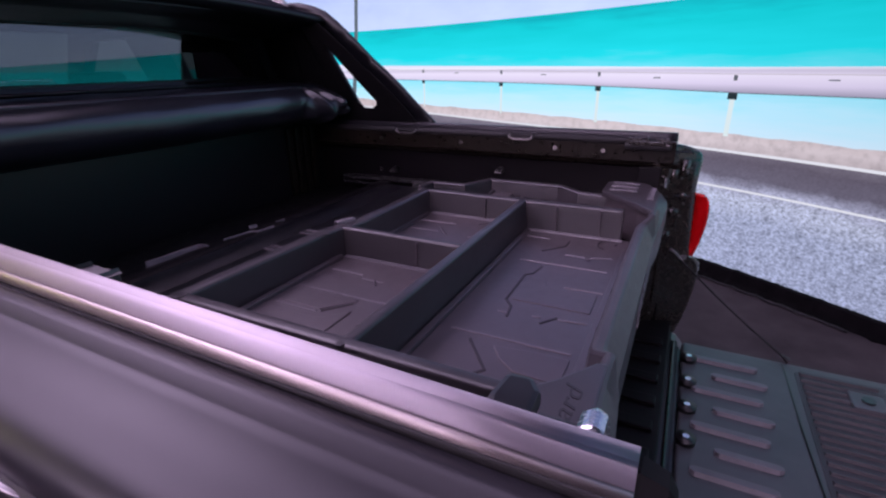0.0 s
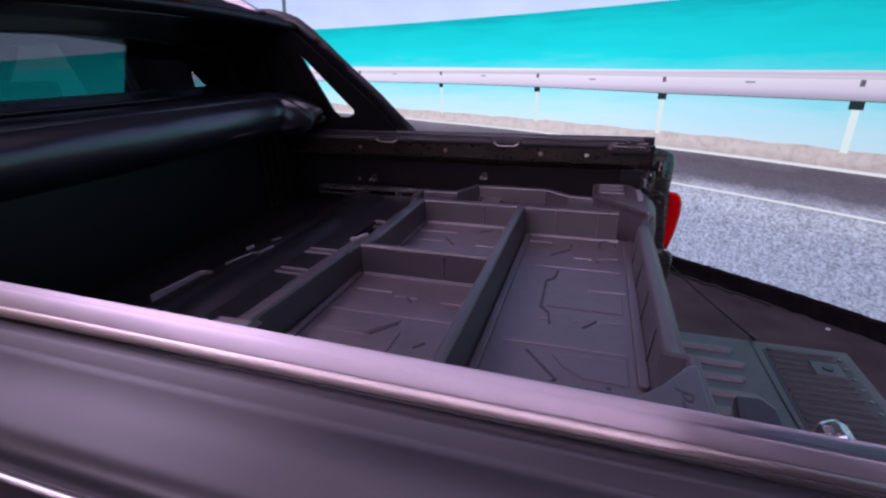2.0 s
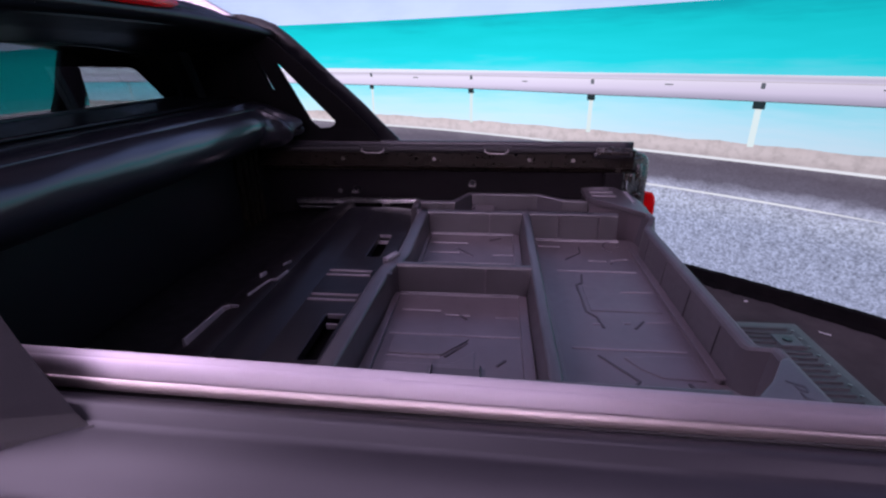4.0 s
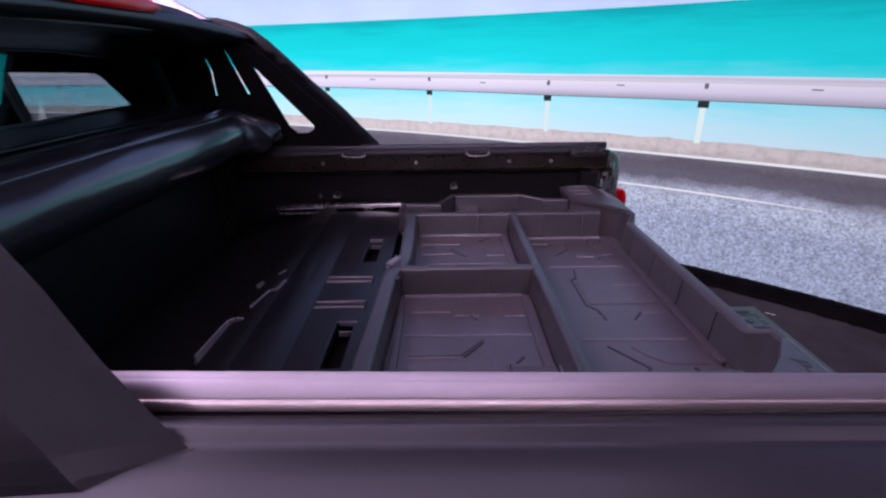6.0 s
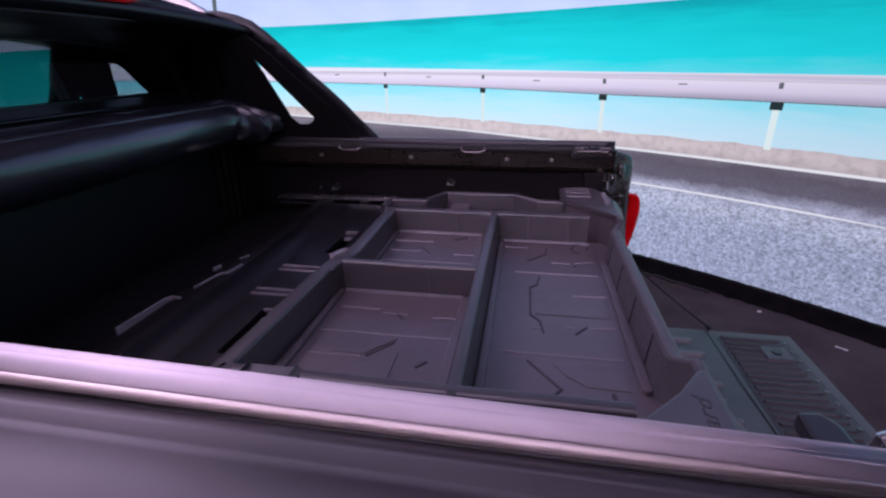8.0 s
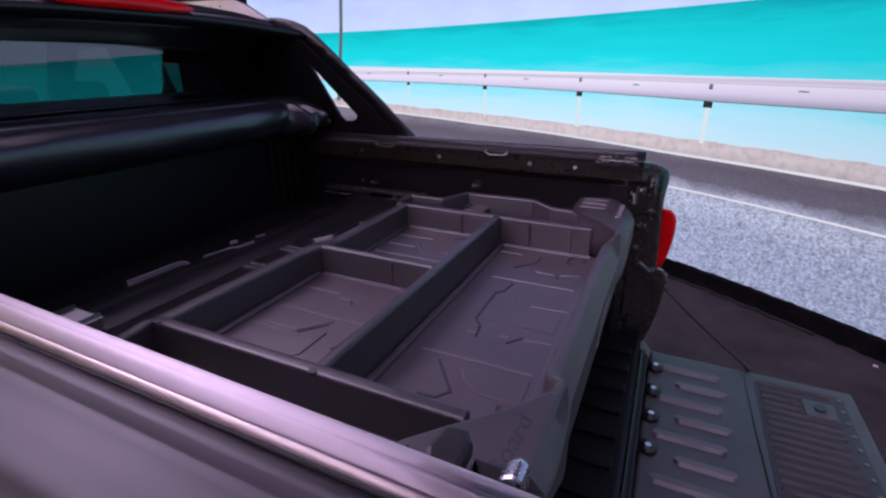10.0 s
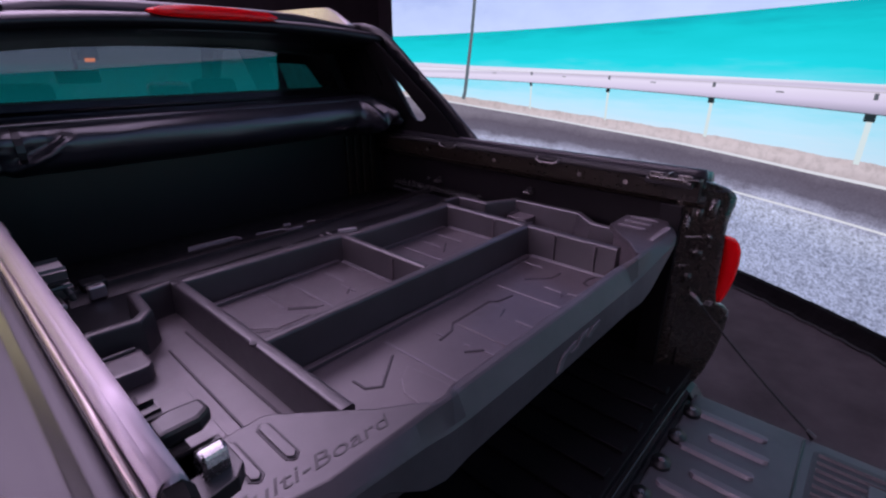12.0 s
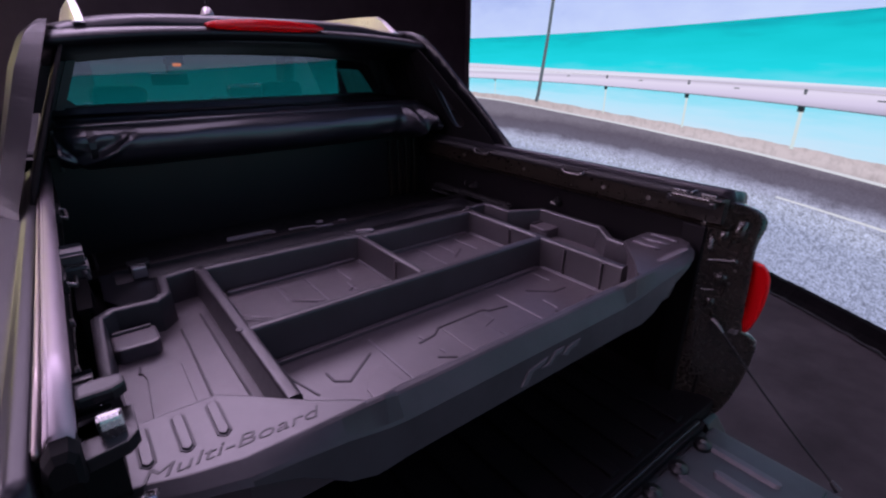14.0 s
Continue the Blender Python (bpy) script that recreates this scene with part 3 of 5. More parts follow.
RAIL_X = np.linspace(-1.12, 0.470, 10)
BEAD = [(0.790, 1.330), (0.7850, 1.345), (0.7835, 1.360), (0.7835, 1.372), (0.7845, 1.3785), (0.7870, 1.3830), (0.7905, 1.3858), (0.7945, 1.3868), (0.7985, 1.3862), (0.8025, 1.3840), (0.8060, 1.3805), (0.8088, 1.3755), (0.8103, 1.3700), (0.8105, 1.3620), (0.810, 1.345), (0.806, 1.332)]
part("tonneau_rail", mirrored(along_x([(y, z - 0.003 if z > 1.35 else z) for y, z in BEAD], RAIL_X, fall=0.020)), RAIL, truck, "satin anodised tonneau rail", True)
part("rail_flank", mirrored(along_x([(0.7985, 1.3795), (0.8025, 1.3815), (0.8066, 1.3780), (0.8095, 1.3727), (0.8111, 1.3668), (0.8113, 1.352), (0.8092, 1.352), (0.8085, 1.366), (0.8055, 1.3745)], RAIL_X, fall=0.020)), RAIL, truck, "satin outer flank of the rail", True)
part("rail_bead", mirrored(along_x(bead(0.8158, 1.3605, 0.0042, 0.0075, 16), RAIL_X, fall=0.015)), CHAMPAGNE, truck, "narrow champagne metal bead", True)
part("tonneau_rail", along_x([(0.784, 1.316), (0.780, 1.322), (0.780, 1.330), (0.783, 1.336), (0.790, 1.3385), (0.810, 1.337), (0.816, 1.332), (0.816, 1.316)], np.linspace(-1.12, 0.40, 10)), RUBBER, truck, "black tonneau rail", True)
part("rail_groove", box(-1.12, 0.40, 0.797, 0.822, 1.305, 1.325, 0.002), RUBBER, truck, "black rubber groove")
part("rail_groove", box(-1.12, 0.46, -0.8225, -0.806, 1.330, 1.3555, 0.002), RUBBER, truck, "black rubber groove")

for side in (1, -1):
    for x in (-0.762, -0.37, 0.024, 0.20):
        part("rail_bolt", disc((x, side * 0.788, 1.288), (0, -side, 0.1), 0.008, 0.006, 10, 0.002), DULL, truck, "small steel bolt")
    for x in (-0.628, -0.111):
        h = bmesh.new()
        tube([(x - 0.047, side * 0.786, 1.332), (x - 0.047, side * 0.770, 1.324), (x - 0.028, side * 0.768, 1.316), (x + 0.028, side * 0.768, 1.316), (x + 0.047, side * 0.770, 1.324), (x + 0.047, side * 0.786, 1.332)], 0.0042, 8, h)
        hook = part("lashing_hook", h, DULL, truck, "bent steel lashing hook")
        part("hook_plate", box(x - 0.06, x + 0.06, side * 0.782, side * 0.788, 1.318, 1.342, 0.002), BLACK, hook)
    for x, z in ((-0.724, 1.14), (-0.21, 1.175)):
        k = part("tie_down_knob", disc((x, side * 0.836, z), (0, -side, 0), 0.016, 0.012, 16, 0.004), BLACK, truck, "black tie-down knob with a steel eye")
        part("knob_eye", tube([(x - 0.012, side * 0.822, z), (x - 0.012, side * 0.803, z - 0.004), (x + 0.012, side * 0.803, z - 0.004), (x + 0.012, side * 0.822, z)], 0.005, 8), DULL, k)
    part("wall_clip", disc((-0.80, side * 0.836, 1.135), (0, -side, 0), 0.010, 0.008, 10, 0.002), STEEL, truck)
    # strip and bracket at the foot of the front part of the wall
    part("wall_bracket", prism([(-0.98, 1.092), (-0.43, 1.10), (-0.43, 1.116), (-0.98, 1.110)], [], lambda u, v, w: (u, side * (0.80 - w), v), 0.035, 0.002), STEEL if side > 0 else MATTE, truck, "galvanised bracket along the bed wall" if side > 0 else "black bracket along the bed wall")
    part("bracket_tab", box(-0.60, -0.565, side * 0.765, side * 0.80, 1.06, 1.10, 0.003), STEEL if side > 0 else MATTE, truck)
    part("bracket_bar", tube([(-0.96, side * 0.74, 1.085), (-0.74, side * 0.735, 1.085)], 0.006, 8), STEEL if side > 0 else MATTE, truck)
    # latch housing on the rail's tail end
    if side > 0:
        lh = part("rail_latch", box(0.275, 0.425, side * 0.752, side * 0.800, 1.305, 1.326, 0.006), BLACK, truck, "black rail latch housing")
        part("latch_plate", prism([(0.28, 0.745), (0.36, 0.738), (0.44, 0.745), (0.44, 0.78), (0.28, 0.78)], [[(0.30, 0.755), (0.34, 0.755), (0.34, 0.77), (0.30, 0.77)], [(0.37, 0.755), (0.42, 0.755), (0.42, 0.77), (0.37, 0.77)]], lambda u, v, w: (u, side * (v + 0.02), 1.326 + w), 0.008, 0.002), OLIVE, lh)
    else:
        lh = part("rail_latch", box(0.355, 0.452, side * 0.758, side * 0.800, 1.25, 1.308, 0.006), MATTE, truck, "black latch under the rail end")
    if side > 0:
        for x0, x1, y0, y1, z1 in ((0.285, 0.330, 0.768, 0.776, 1.342), (0.345, 0.352, 0.758, 0.80, 1.345), (0.372, 0.418, 0.772, 0.780, 1.342), (0.29, 0.41, 0.752, 0.757, 1.332)):
            part("latch_rib", box(x0, x1, y0, y1, 1.318, z1, 0.002), PILLAR_PAINT, lh)
        part("latch_screw", disc((0.36, 0.79, 1.332), (0, 0, 1), 0.006, 0.005, 8, 0.001), DULL, lh)
    if side < 0:
        part("latch_knob", loft([[(x, side * (0.800 + ky * dy), (1.338 if side < 0 else 1.310) + kz * dz) for dy, dz in ((-0.018, -0.030), (-0.020, 0.016), (-0.012, 0.028), (0.004, 0.028), (0.014, 0.014), (0.018, -0.006), (0.016, -0.030))] for x, ky, kz in ((0.44, 0.8, 0.8), (0.472, 1.0, 1.0), (0.488, 0.9, 0.8), (0.494, 0.6, 0.5))]), MATTE, lh, "black rubber rail end cap")
    if side > 0:
        continue
    wl = part("wall_latch", box(-0.185, -0.130, side * 0.752, side * 0.790, 1.345, 1.362, 0.006), TRAY_RIM, truck, "pale plastic clamp on the rail's inner side")
    part("clamp_arm", box(-0.190, -0.135, side * 0.748, side * 0.790, 1.312, 1.328, 0.005), TRAY_RIM, wl)
    part("clamp_hook", tube([(-0.137, side * 0.755, 1.327), (-0.130, side * 0.750, 1.318), (-0.132, side * 0.748, 1.305)], 0.005, 8), TRAY_RIM, wl)
    part("clamp_jaw", prism([(0.364, 0.732), (0.386, 0.730), (0.396, 0.745), (0.396, 0.782), (0.366, 0.782), (0.360, 0.765)], [], lambda u, v, w: (u, side * v, 1.340 + w), 0.019, 0.005), BLACK, lh, "black plastic clamp jaw")
    part("clamp_post", box(0.318, 0.340, side * 0.768, side * 0.788, 1.30, 1.345, 0.005), BLACK, lh)
    part("clamp_foot", prism([(0.392, 0.730), (0.448, 0.730), (0.462, 0.742), (0.468, 0.782), (0.43, 0.792), (0.392, 0.785)], [[(0.404, 0.764), (0.432, 0.764), (0.432, 0.784), (0.404, 0.784)]], lambda u, v, w: (u, side * v, 1.308 + w), 0.018, 0.006), BLACK, lh, "black plastic clamp foot")
    part("latch_tongue", prism([(0.420, 1.318), (0.446, 1.318), (0.445, 1.340), (0.441, 1.352), (0.432, 1.356), (0.422, 1.350)], [], lambda u, v, w: (u + 0.15 * (v - 1.318), side * (0.740 + w), v), 0.026, 0.004), STEEL, lh, "bright steel latch tongue")
    part("clamp_spring", tube([(0.478, side * 0.74, 1.24 + 0.004 * i + 0.0) for i in range(2)] + [(0.478 + 0.012 * math.cos(i * 1.3), side * (0.74 + 0.012 * math.sin(i * 1.3)), 1.20 + 0.004 * i) for i in range(16)], 0.003, 6), STEEL, lh)

# tail pillars with lamps
PILLAR = [(0.545, 0.522, 0.862), (0.575, 0.538, 0.872), (0.62, 0.553, 0.884), (0.70, 0.570, 0.898), (0.78, 0.580, 0.906), (0.84, 0.583, 0.908), (0.866, 0.580, 0.906), (0.882, 0.566, 0.896), (0.893, 0.542, 0.880), (0.93, 0.535, 0.874), (1.0, 0.533, 0.871), (1.06, 0.531, 0.870), (1.12, 0.528, 0.868), (1.15, 0.525, 0.864), (1.185, 0.525, 0.862), (1.215, 0.527, 0.868), (1.245, 0.531, 0.884), (1.268, 0.530, 0.889), (1.286, 0.520, 0.884), (1.300, 0.500, 0.872), (1.312, 0.470, 0.852), (1.318, 0.44, 0.835)]


def pillar():
    """Stacked plan sections: an inner jamb, a face turned inwards and a rounded outer corner."""
    rings = []
    for z, xo, yo in PILLAR:
        xj = 0.412 + 0.010 * math.sin(z * 9)
        yj = 0.792 + (0.012 if z < 0.9 else 0.0)
        rings.append([(0.36, 0.80, z), (xj - 0.012, yj, z), (xj + 0.004, yj + 0.006, z), ((xj + xo) / 2 - 0.006, (yj + yo) / 2 + 0.004, z), (xo - 0.022, yo - 0.014, z), (xo - 0.006, yo - 0.004, z), (xo, yo + 0.004, z), (xo - 0.005, yo + 0.014, z), (xo - 0.03, yo + 0.030, z), (min(0.46, xo - 0.045), yo + 0.050, z), (0.36, min(0.945, yo + 0.055), z)])
    return loft(rings)


pillars = both("tail_pillar", pillar, PILLAR_PAINT, truck, "glossy dark tail pillar of the bed", True)


def on_face(side, k, z, out=0.0):
    """A place on the pillar's inward face: k runs from the jamb to the outer corner."""
    xo, yo = float(np.interp(z, [p[0] for p in PILLAR], [p[1] for p in PILLAR])), float(np.interp(z, [p[0] for p in PILLAR], [p[2] for p in PILLAR]))
    x, y = 0.416 + (xo - 0.02 - 0.416) * k, 0.800 + (yo - 0.012 - 0.800) * k
    return Vector((x + 0.55 * out, side * (y - 0.83 * out), z))


for side, pl in zip((1, -1), pillars):
    for k0, k1, z, t in ((0.05, 0.97, 1.132, 0.0045), (0.02, 0.36, 1.028, 0.003), (0.30, 0.98, 1.287, 0.003)):
        part("pillar_seam", tube([on_face(side, k, z + 0.004 * math.sin(k * 3), 0.001) for k in np.linspace(k0, k1, 7)], t, 8), PILLAR_PAINT, pl)
    part("pillar_seam", tube([on_face(side, 0.60, z, 0.001) for z in (1.10, 1.06, 1.03, 1.015)], 0.0018, 6), OLIVE, pl)
    part("pillar_seam", tube([on_face(side, 0.84, z, 0.001) for z in (1.26, 1.20, 1.16)], 0.0022, 6), OLIVE, pl)
    for k, z, w, h in ((0.30, 1.215, 0.10, 0.020), (0.66, 1.235, 0.13, 0.030), (0.46, 1.075, 0.16, 0.014), (0.30, 0.985, 0.12, 0.018), (0.74, 1.135, 0.09, 0.012)):
        part("pillar_boss", loft([[on_face(side, k + sk * w * c, z + sz * h * c, o) for sk, sz in ((-1, -1), (1, -0.7), (1, 1), (-0.8, 1))] for c, o in ((1.0, -0.002), (1.0, 0.006), (0.75, 0.012))]), PILLAR_PAINT, pl, "", True)
    part("pillar_panel", loft([[on_face(side, k, z, o) for k, z in ((0.15, 0.70), (0.70, 0.72), (0.80, 0.99), (0.60, 1.01), (0.15, 1.01))] for o in (-0.004, 0.005)]), PILLAR_PAINT, pl)
    part("pillar_gusset", loft([[on_face(side, k, z, o) for k, z in ((0.10, 1.16), (0.42, 1.15), (0.50, 1.22), (0.40, 1.27), (0.10, 1.28))] for o in (-0.004, 0.006)]), PILLAR_PAINT, pl)
    part("jamb_seal", box(0.33, 0.404, side * 0.778, side * 0.801, 0.62, 1.24, 0.004), LINER, pl, "black seal along the jamb")
    part("striker", tube([on_face(side, 0.0, 1.205, -0.01), on_face(side, 0.0, 1.205, 0.012), on_face(side, 0.0, 1.175, 0.012), on_face(side, 0.0, 1.175, -0.01)], 0.0055, 8), STEEL, pl)
    # small steel studs added in place of the glints on the glossy pillar
    for k, z in ((0.45, 1.09), (0.80, 1.105), (0.62, 1.20), (0.86, 1.235), (0.30, 1.085), (0.25, 1.245), (0.5, 0.80), (0.15, 0.66), (0.34, 0.60), (0.28, 0.575), (0.70, 1.06)):
        part("pillar_glint", tube([on_face(side, k, z, -0.002), on_face(side, k, z, 0.004)], 0.0045, 8), DULL, pl)
    LENS = ((0.898, 0.553, 0.876, 0.5), (0.915, 0.560, 0.884, 0.8), (0.95, 0.569, 0.886, 0.95), (1.00, 0.577, 0.886, 1.0), (1.05, 0.581, 0.880, 1.0), (1.095, 0.579, 0.873, 1.0), (1.122, 0.570, 0.868, 0.9), (1.138, 0.556, 0.864, 0.6))
    rings = [[(xo - 0.013 * q, side * (yo + 0.004 * q), z), (xo - 0.006 * q, side * (yo + 0.004 * q), z), (xo - 0.002, side * (yo + 0.006), z), (xo, side * (yo + 0.011), z), (xo - 0.005, side * (yo + 0.018), z), (xo - 0.03, side * (yo + 0.032), z), (0.46, side * (yo + 0.052), z), (0.46, side * (yo + 0.042), z), (xo - 0.05, side * (yo + 0.024), z)] for z, xo, yo, q in LENS]
    lamp = part("tail_lamp", loft(rings), LENS_RED, truck, "red crescent tail lamp with glossy lens", True)
    part("lamp_base", loft([[(0.47, side * 0.86, z), (xo - 0.030, side * (yo - 0.022), z), (xo - 0.024, side * (yo - 0.012), z), (0.47, side * (yo + 0.03), z)] for z, xo, yo, q in ((0.884, 0.556, 0.884, 1), (0.90, 0.558, 0.884, 1))]), SILVER, lamp, "pale lower edge of the lamp")
    part("bumper_fin", prism([(0.50, 0.53), (0.575, 0.50), (0.585, 0.515), (0.545, 0.565), (0.52, 0.575)], [], lambda u, v, w: (u, side * (0.78 + w), v), 0.08, 0.008), BLACK, truck, "black bumper corner")

# rear bumper and sill under the bed opening
part("rear_bumper", box(0.44, 0.70, -0.86, 0.86, 0.28, 0.46, 0.03, seg=3), BLACK, truck, "black rear bumper")
part("bed_sill", along_x([(-0.74, 0.56), (0.74, 0.56), (0.74, 0.60), (-0.74, 0.60)], [0.50, 0.548]), BLACK, truck, "black sill under the bed opening")
part("sill_lip", tube([(0.535, -0.72, 0.606), (0.537, 0, 0.610), (0.535, 0.72, 0.606)], 0.005, 8), OLIVE, truck, "worn painted lip of the bed sill")

# lowered tailgate
gate = part("tailgate", box(0.565, 1.21, -0.765, 0.765, 0.535, 0.590, 0.012, seg=3), GATE, truck, "lowered tailgate with ribbed dark teal-grey liner")
part("gate_panel", slab(cut_corner(0.912, 1.172, -0.725, 0.725, 0.02), 0.588, 0.5925, 0.002), GATE_DARK, gate, "dark fluted panel of the tailgate liner")
for i in range(24):
    part("gate_screw", disc((1.155 - 0.02 * (abs(i - 11.5) < 2), -0.69 + i * 0.06, 0.592), (0, 0, 1), 0.007, 0.005, 8, 0.002), DULL, gate)
n_rib = 15
for i in range(n_rib):
    y = -0.66 + i * 1.32 / (n_rib - 1)
    long_rib = i % 2 == 0
    x0, x1 = (0.60, 0.80) if long_rib else (0.66, 0.82)
    part("gate_rib", loft([[(x, y - 0.020 * k, 0.588), (x, y - 0.011 * k, 0.6005), (x, y + 0.011 * k, 0.6005), (x, y + 0.020 * k, 0.588)] for x, k in ((x0, 0.5), (x0 + 0.012, 1), (x1 - 0.012, 1), (x1, 0.5))]), GATE_RIB, gate)
for i in range(40):
    y = -0.70 + i * 1.40 / 39
    part("gate_flute", loft([[(x, y - 0.010, 0.590), (x, y - 0.004, 0.600), (x, y + 0.004, 0.600), (x, y + 0.010, 0.590)] for x in (0.925, 1.135)]), GATE_DARK, gate)
part("gate_seam", tube([(0.885, 0.74, 0.591), (0.890, 0.4, 0.591), (0.905, 0.0, 0.591), (0.890, -0.4, 0.591), (0.885, -0.74, 0.591)], 0.004, 6), BLACK, gate)
for y in (0.64, 0.49, 0.35, 0.20, -0.20, -0.35, -0.49, -0.64):
    bp = part("gate_bumper", disc((0.588, y, 0.588), (0, 0, 1), 0.027, 0.020, 16, 0.008), BLACK, gate, "round black rubber stop", True)
    part("stop_screw", disc((0.588, y, 0.607), (0, 0, 1), 0.009, 0.004, 10, 0.001), STEEL, bp)
for y in (0.60, -0.60):
    lk = part("gate_latch", box(1.04, 1.13, y - 0.045, y + 0.045, 0.588, 0.606, 0.006), GATE, gate)
    part("latch_pin", disc((1.085, y, 0.604), (0, 0, 1), 0.018, 0.008, 12, 0.003), BLACK, lk)
part("gate_hinge", tube([(0.556, -0.72, 0.565), (0.556, 0.72, 0.565)], 0.016, 12), BLACK, truck, "black tailgate hinge tube")
for side in (1, -1):
    pts = [Vector((0.490, side * 0.806, 0.925)).lerp(Vector((0.905, side * 0.775, 0.592)), k) - Vector((0, 0, 0.012 * math.sin(math.pi * k))) for k in np.linspace(0, 1, 14)]
    cb = part("tailgate_cable", tube(pts, 0.0036, 8), RUBBER, truck, "black tailgate stay cable", True)
    part("cable_end", tube([pts[0] - Vector((0.02, 0, -0.012)), pts[0], pts[1].lerp(pts[0], 0.3)], [0.010, 0.009, 0.006], 10), DULL, cb, "dull steel cable end")
    part("cable_end", tube([pts[-1].lerp(pts[-2], 0.7), pts[-1]], [0.006, 0.011], 10), BLACK, cb)

# front of the bed and the shelf under the rear window
front = part("bed_front_wall", box(-1.20, -1.145, -0.86, 0.86, 0.56, 1.40, 0.006), DECK, truck, "black front wall of the bed")
for y in (0.60, 0.65, 0.70, 0.75):
    part("wall_rib", box(-1.147, -1.128, y - 0.014, y + 0.014, 0.95, 1.33, 0.006), OLIVE, front)
part("window_shelf", prism([(-1.40, 1.40), (-1.40, 1.540), (-1.36, 1.545), (-1.18, 1.533), (-1.165, 1.520), (-1.17, 1.40)], [], lambda u, v, w: (u, -0.76 + w, v), 1.52, 0.004), BLACK, truck, "black shelf under the rear window")
part("shelf_bead", tube([(-1.172, -0.74, 1.530), (-1.168, 0, 1.533), (-1.172, 0.74, 1.530)], 0.006, 8), BLACK_PAINT, truck, "glossy black bead along the shelf", True)

# cab: lower body, sides with windows, roof, glass
part("cab_body", prism([(-1.36, 0.36), (-1.36, 1.40), (-3.05, 1.40), (-3.2, 1.34), (-4.15, 1.22), (-4.42, 1.05), (-4.48, 0.70), (-4.40, 0.42), (-4.15, 0.38), (-4.05, 0.62), (-3.78, 0.80), (-3.42, 0.80), (-3.15, 0.62), (-3.05, 0.36)], [], lambda u, v, w: (u, -0.89 + w, v), 1.78, 0.03, 3), PAINT, truck, "matte grey cab and bonnet body")
SIDE = [(-1.31, 1.40), (-1.31, 1.845), (-1.7, 1.855), (-2.35, 1.845), (-2.62, 1.80), (-3.12, 1.43)]
W_REAR = [(-1.415, 1.475), (-1.440, 1.520), (-1.512, 1.645), (-1.530, 1.660), (-1.895, 1.668), (-1.92, 1.47)]
W_FRONT = [(-2.20, 1.47), (-2.18, 1.745), (-2.52, 1.735), (-2.92, 1.47)]


def side_plane(off):
    return lambda u, v, w: (u, lean(v) - w + off, v)


for side in (1, -1):
    flip = (lambda f: (lambda u, v, w: (f(u, v, w)[0], side * f(u, v, w)[1], f(u, v, w)[2])))
    cs = part("cab_side", prism(SIDE, [W_REAR, W_FRONT], flip(side_plane(0.0)), 0.03, 0.0), PAINT, truck, "grey cab side frame with door windows")
    part("side_trim", prism(SIDE, [W_REAR, W_FRONT], flip(side_plane(-0.033)), 0.03, 0.0), BLACK, cs, "black inner trim")
    for nm, wn in (("door_glass", W_REAR), ("door_glass", W_FRONT)):
        part(nm, prism(wn, [], flip(side_plane(-0.012)), 0.004, 0.0), SIDE_GLASS, cs, "clear door glass")

# sail panels that run from the roof down to the bed rails
SAIL = [(-0.540, 1.355), (-0.600, 1.438), (-0.650, 1.500), (-0.715, 1.570), (-0.765, 1.618), (-0.847, 1.710), (-0.900, 1.765), (-0.950, 1.806), (-1.000, 1.826), (-1.06, 1.840), (-1.305, 1.850), (-1.305, 1.365)]
SAIL_HOLE = [(-0.965, 1.678), (-0.784, 1.442), (-0.790, 1.428), (-0.815, 1.414), (-0.858, 1.412), (-0.885, 1.44)]
WIDE_HOLE = [(-0.86 + (x + 0.86) * 1.45, 1.50 + (z - 1.50) * 1.35) for x, z in SAIL_HOLE]
WIDE_SLIT = [(-1.24, 1.54), (-0.985, 1.54), (-1.036, 1.765), (-1.24, 1.775)]
SLIT_A = [(-1.168, 1.752), (-1.128, 1.70), (-1.122, 1.66), (-1.136, 1.566), (-1.150, 1.566), (-1.136, 1.66), (-1.140, 1.70)]
SLIT_B = [(-1.052, 1.744), (-1.005, 1.570), (-1.020, 1.570), (-1.060, 1.744)]
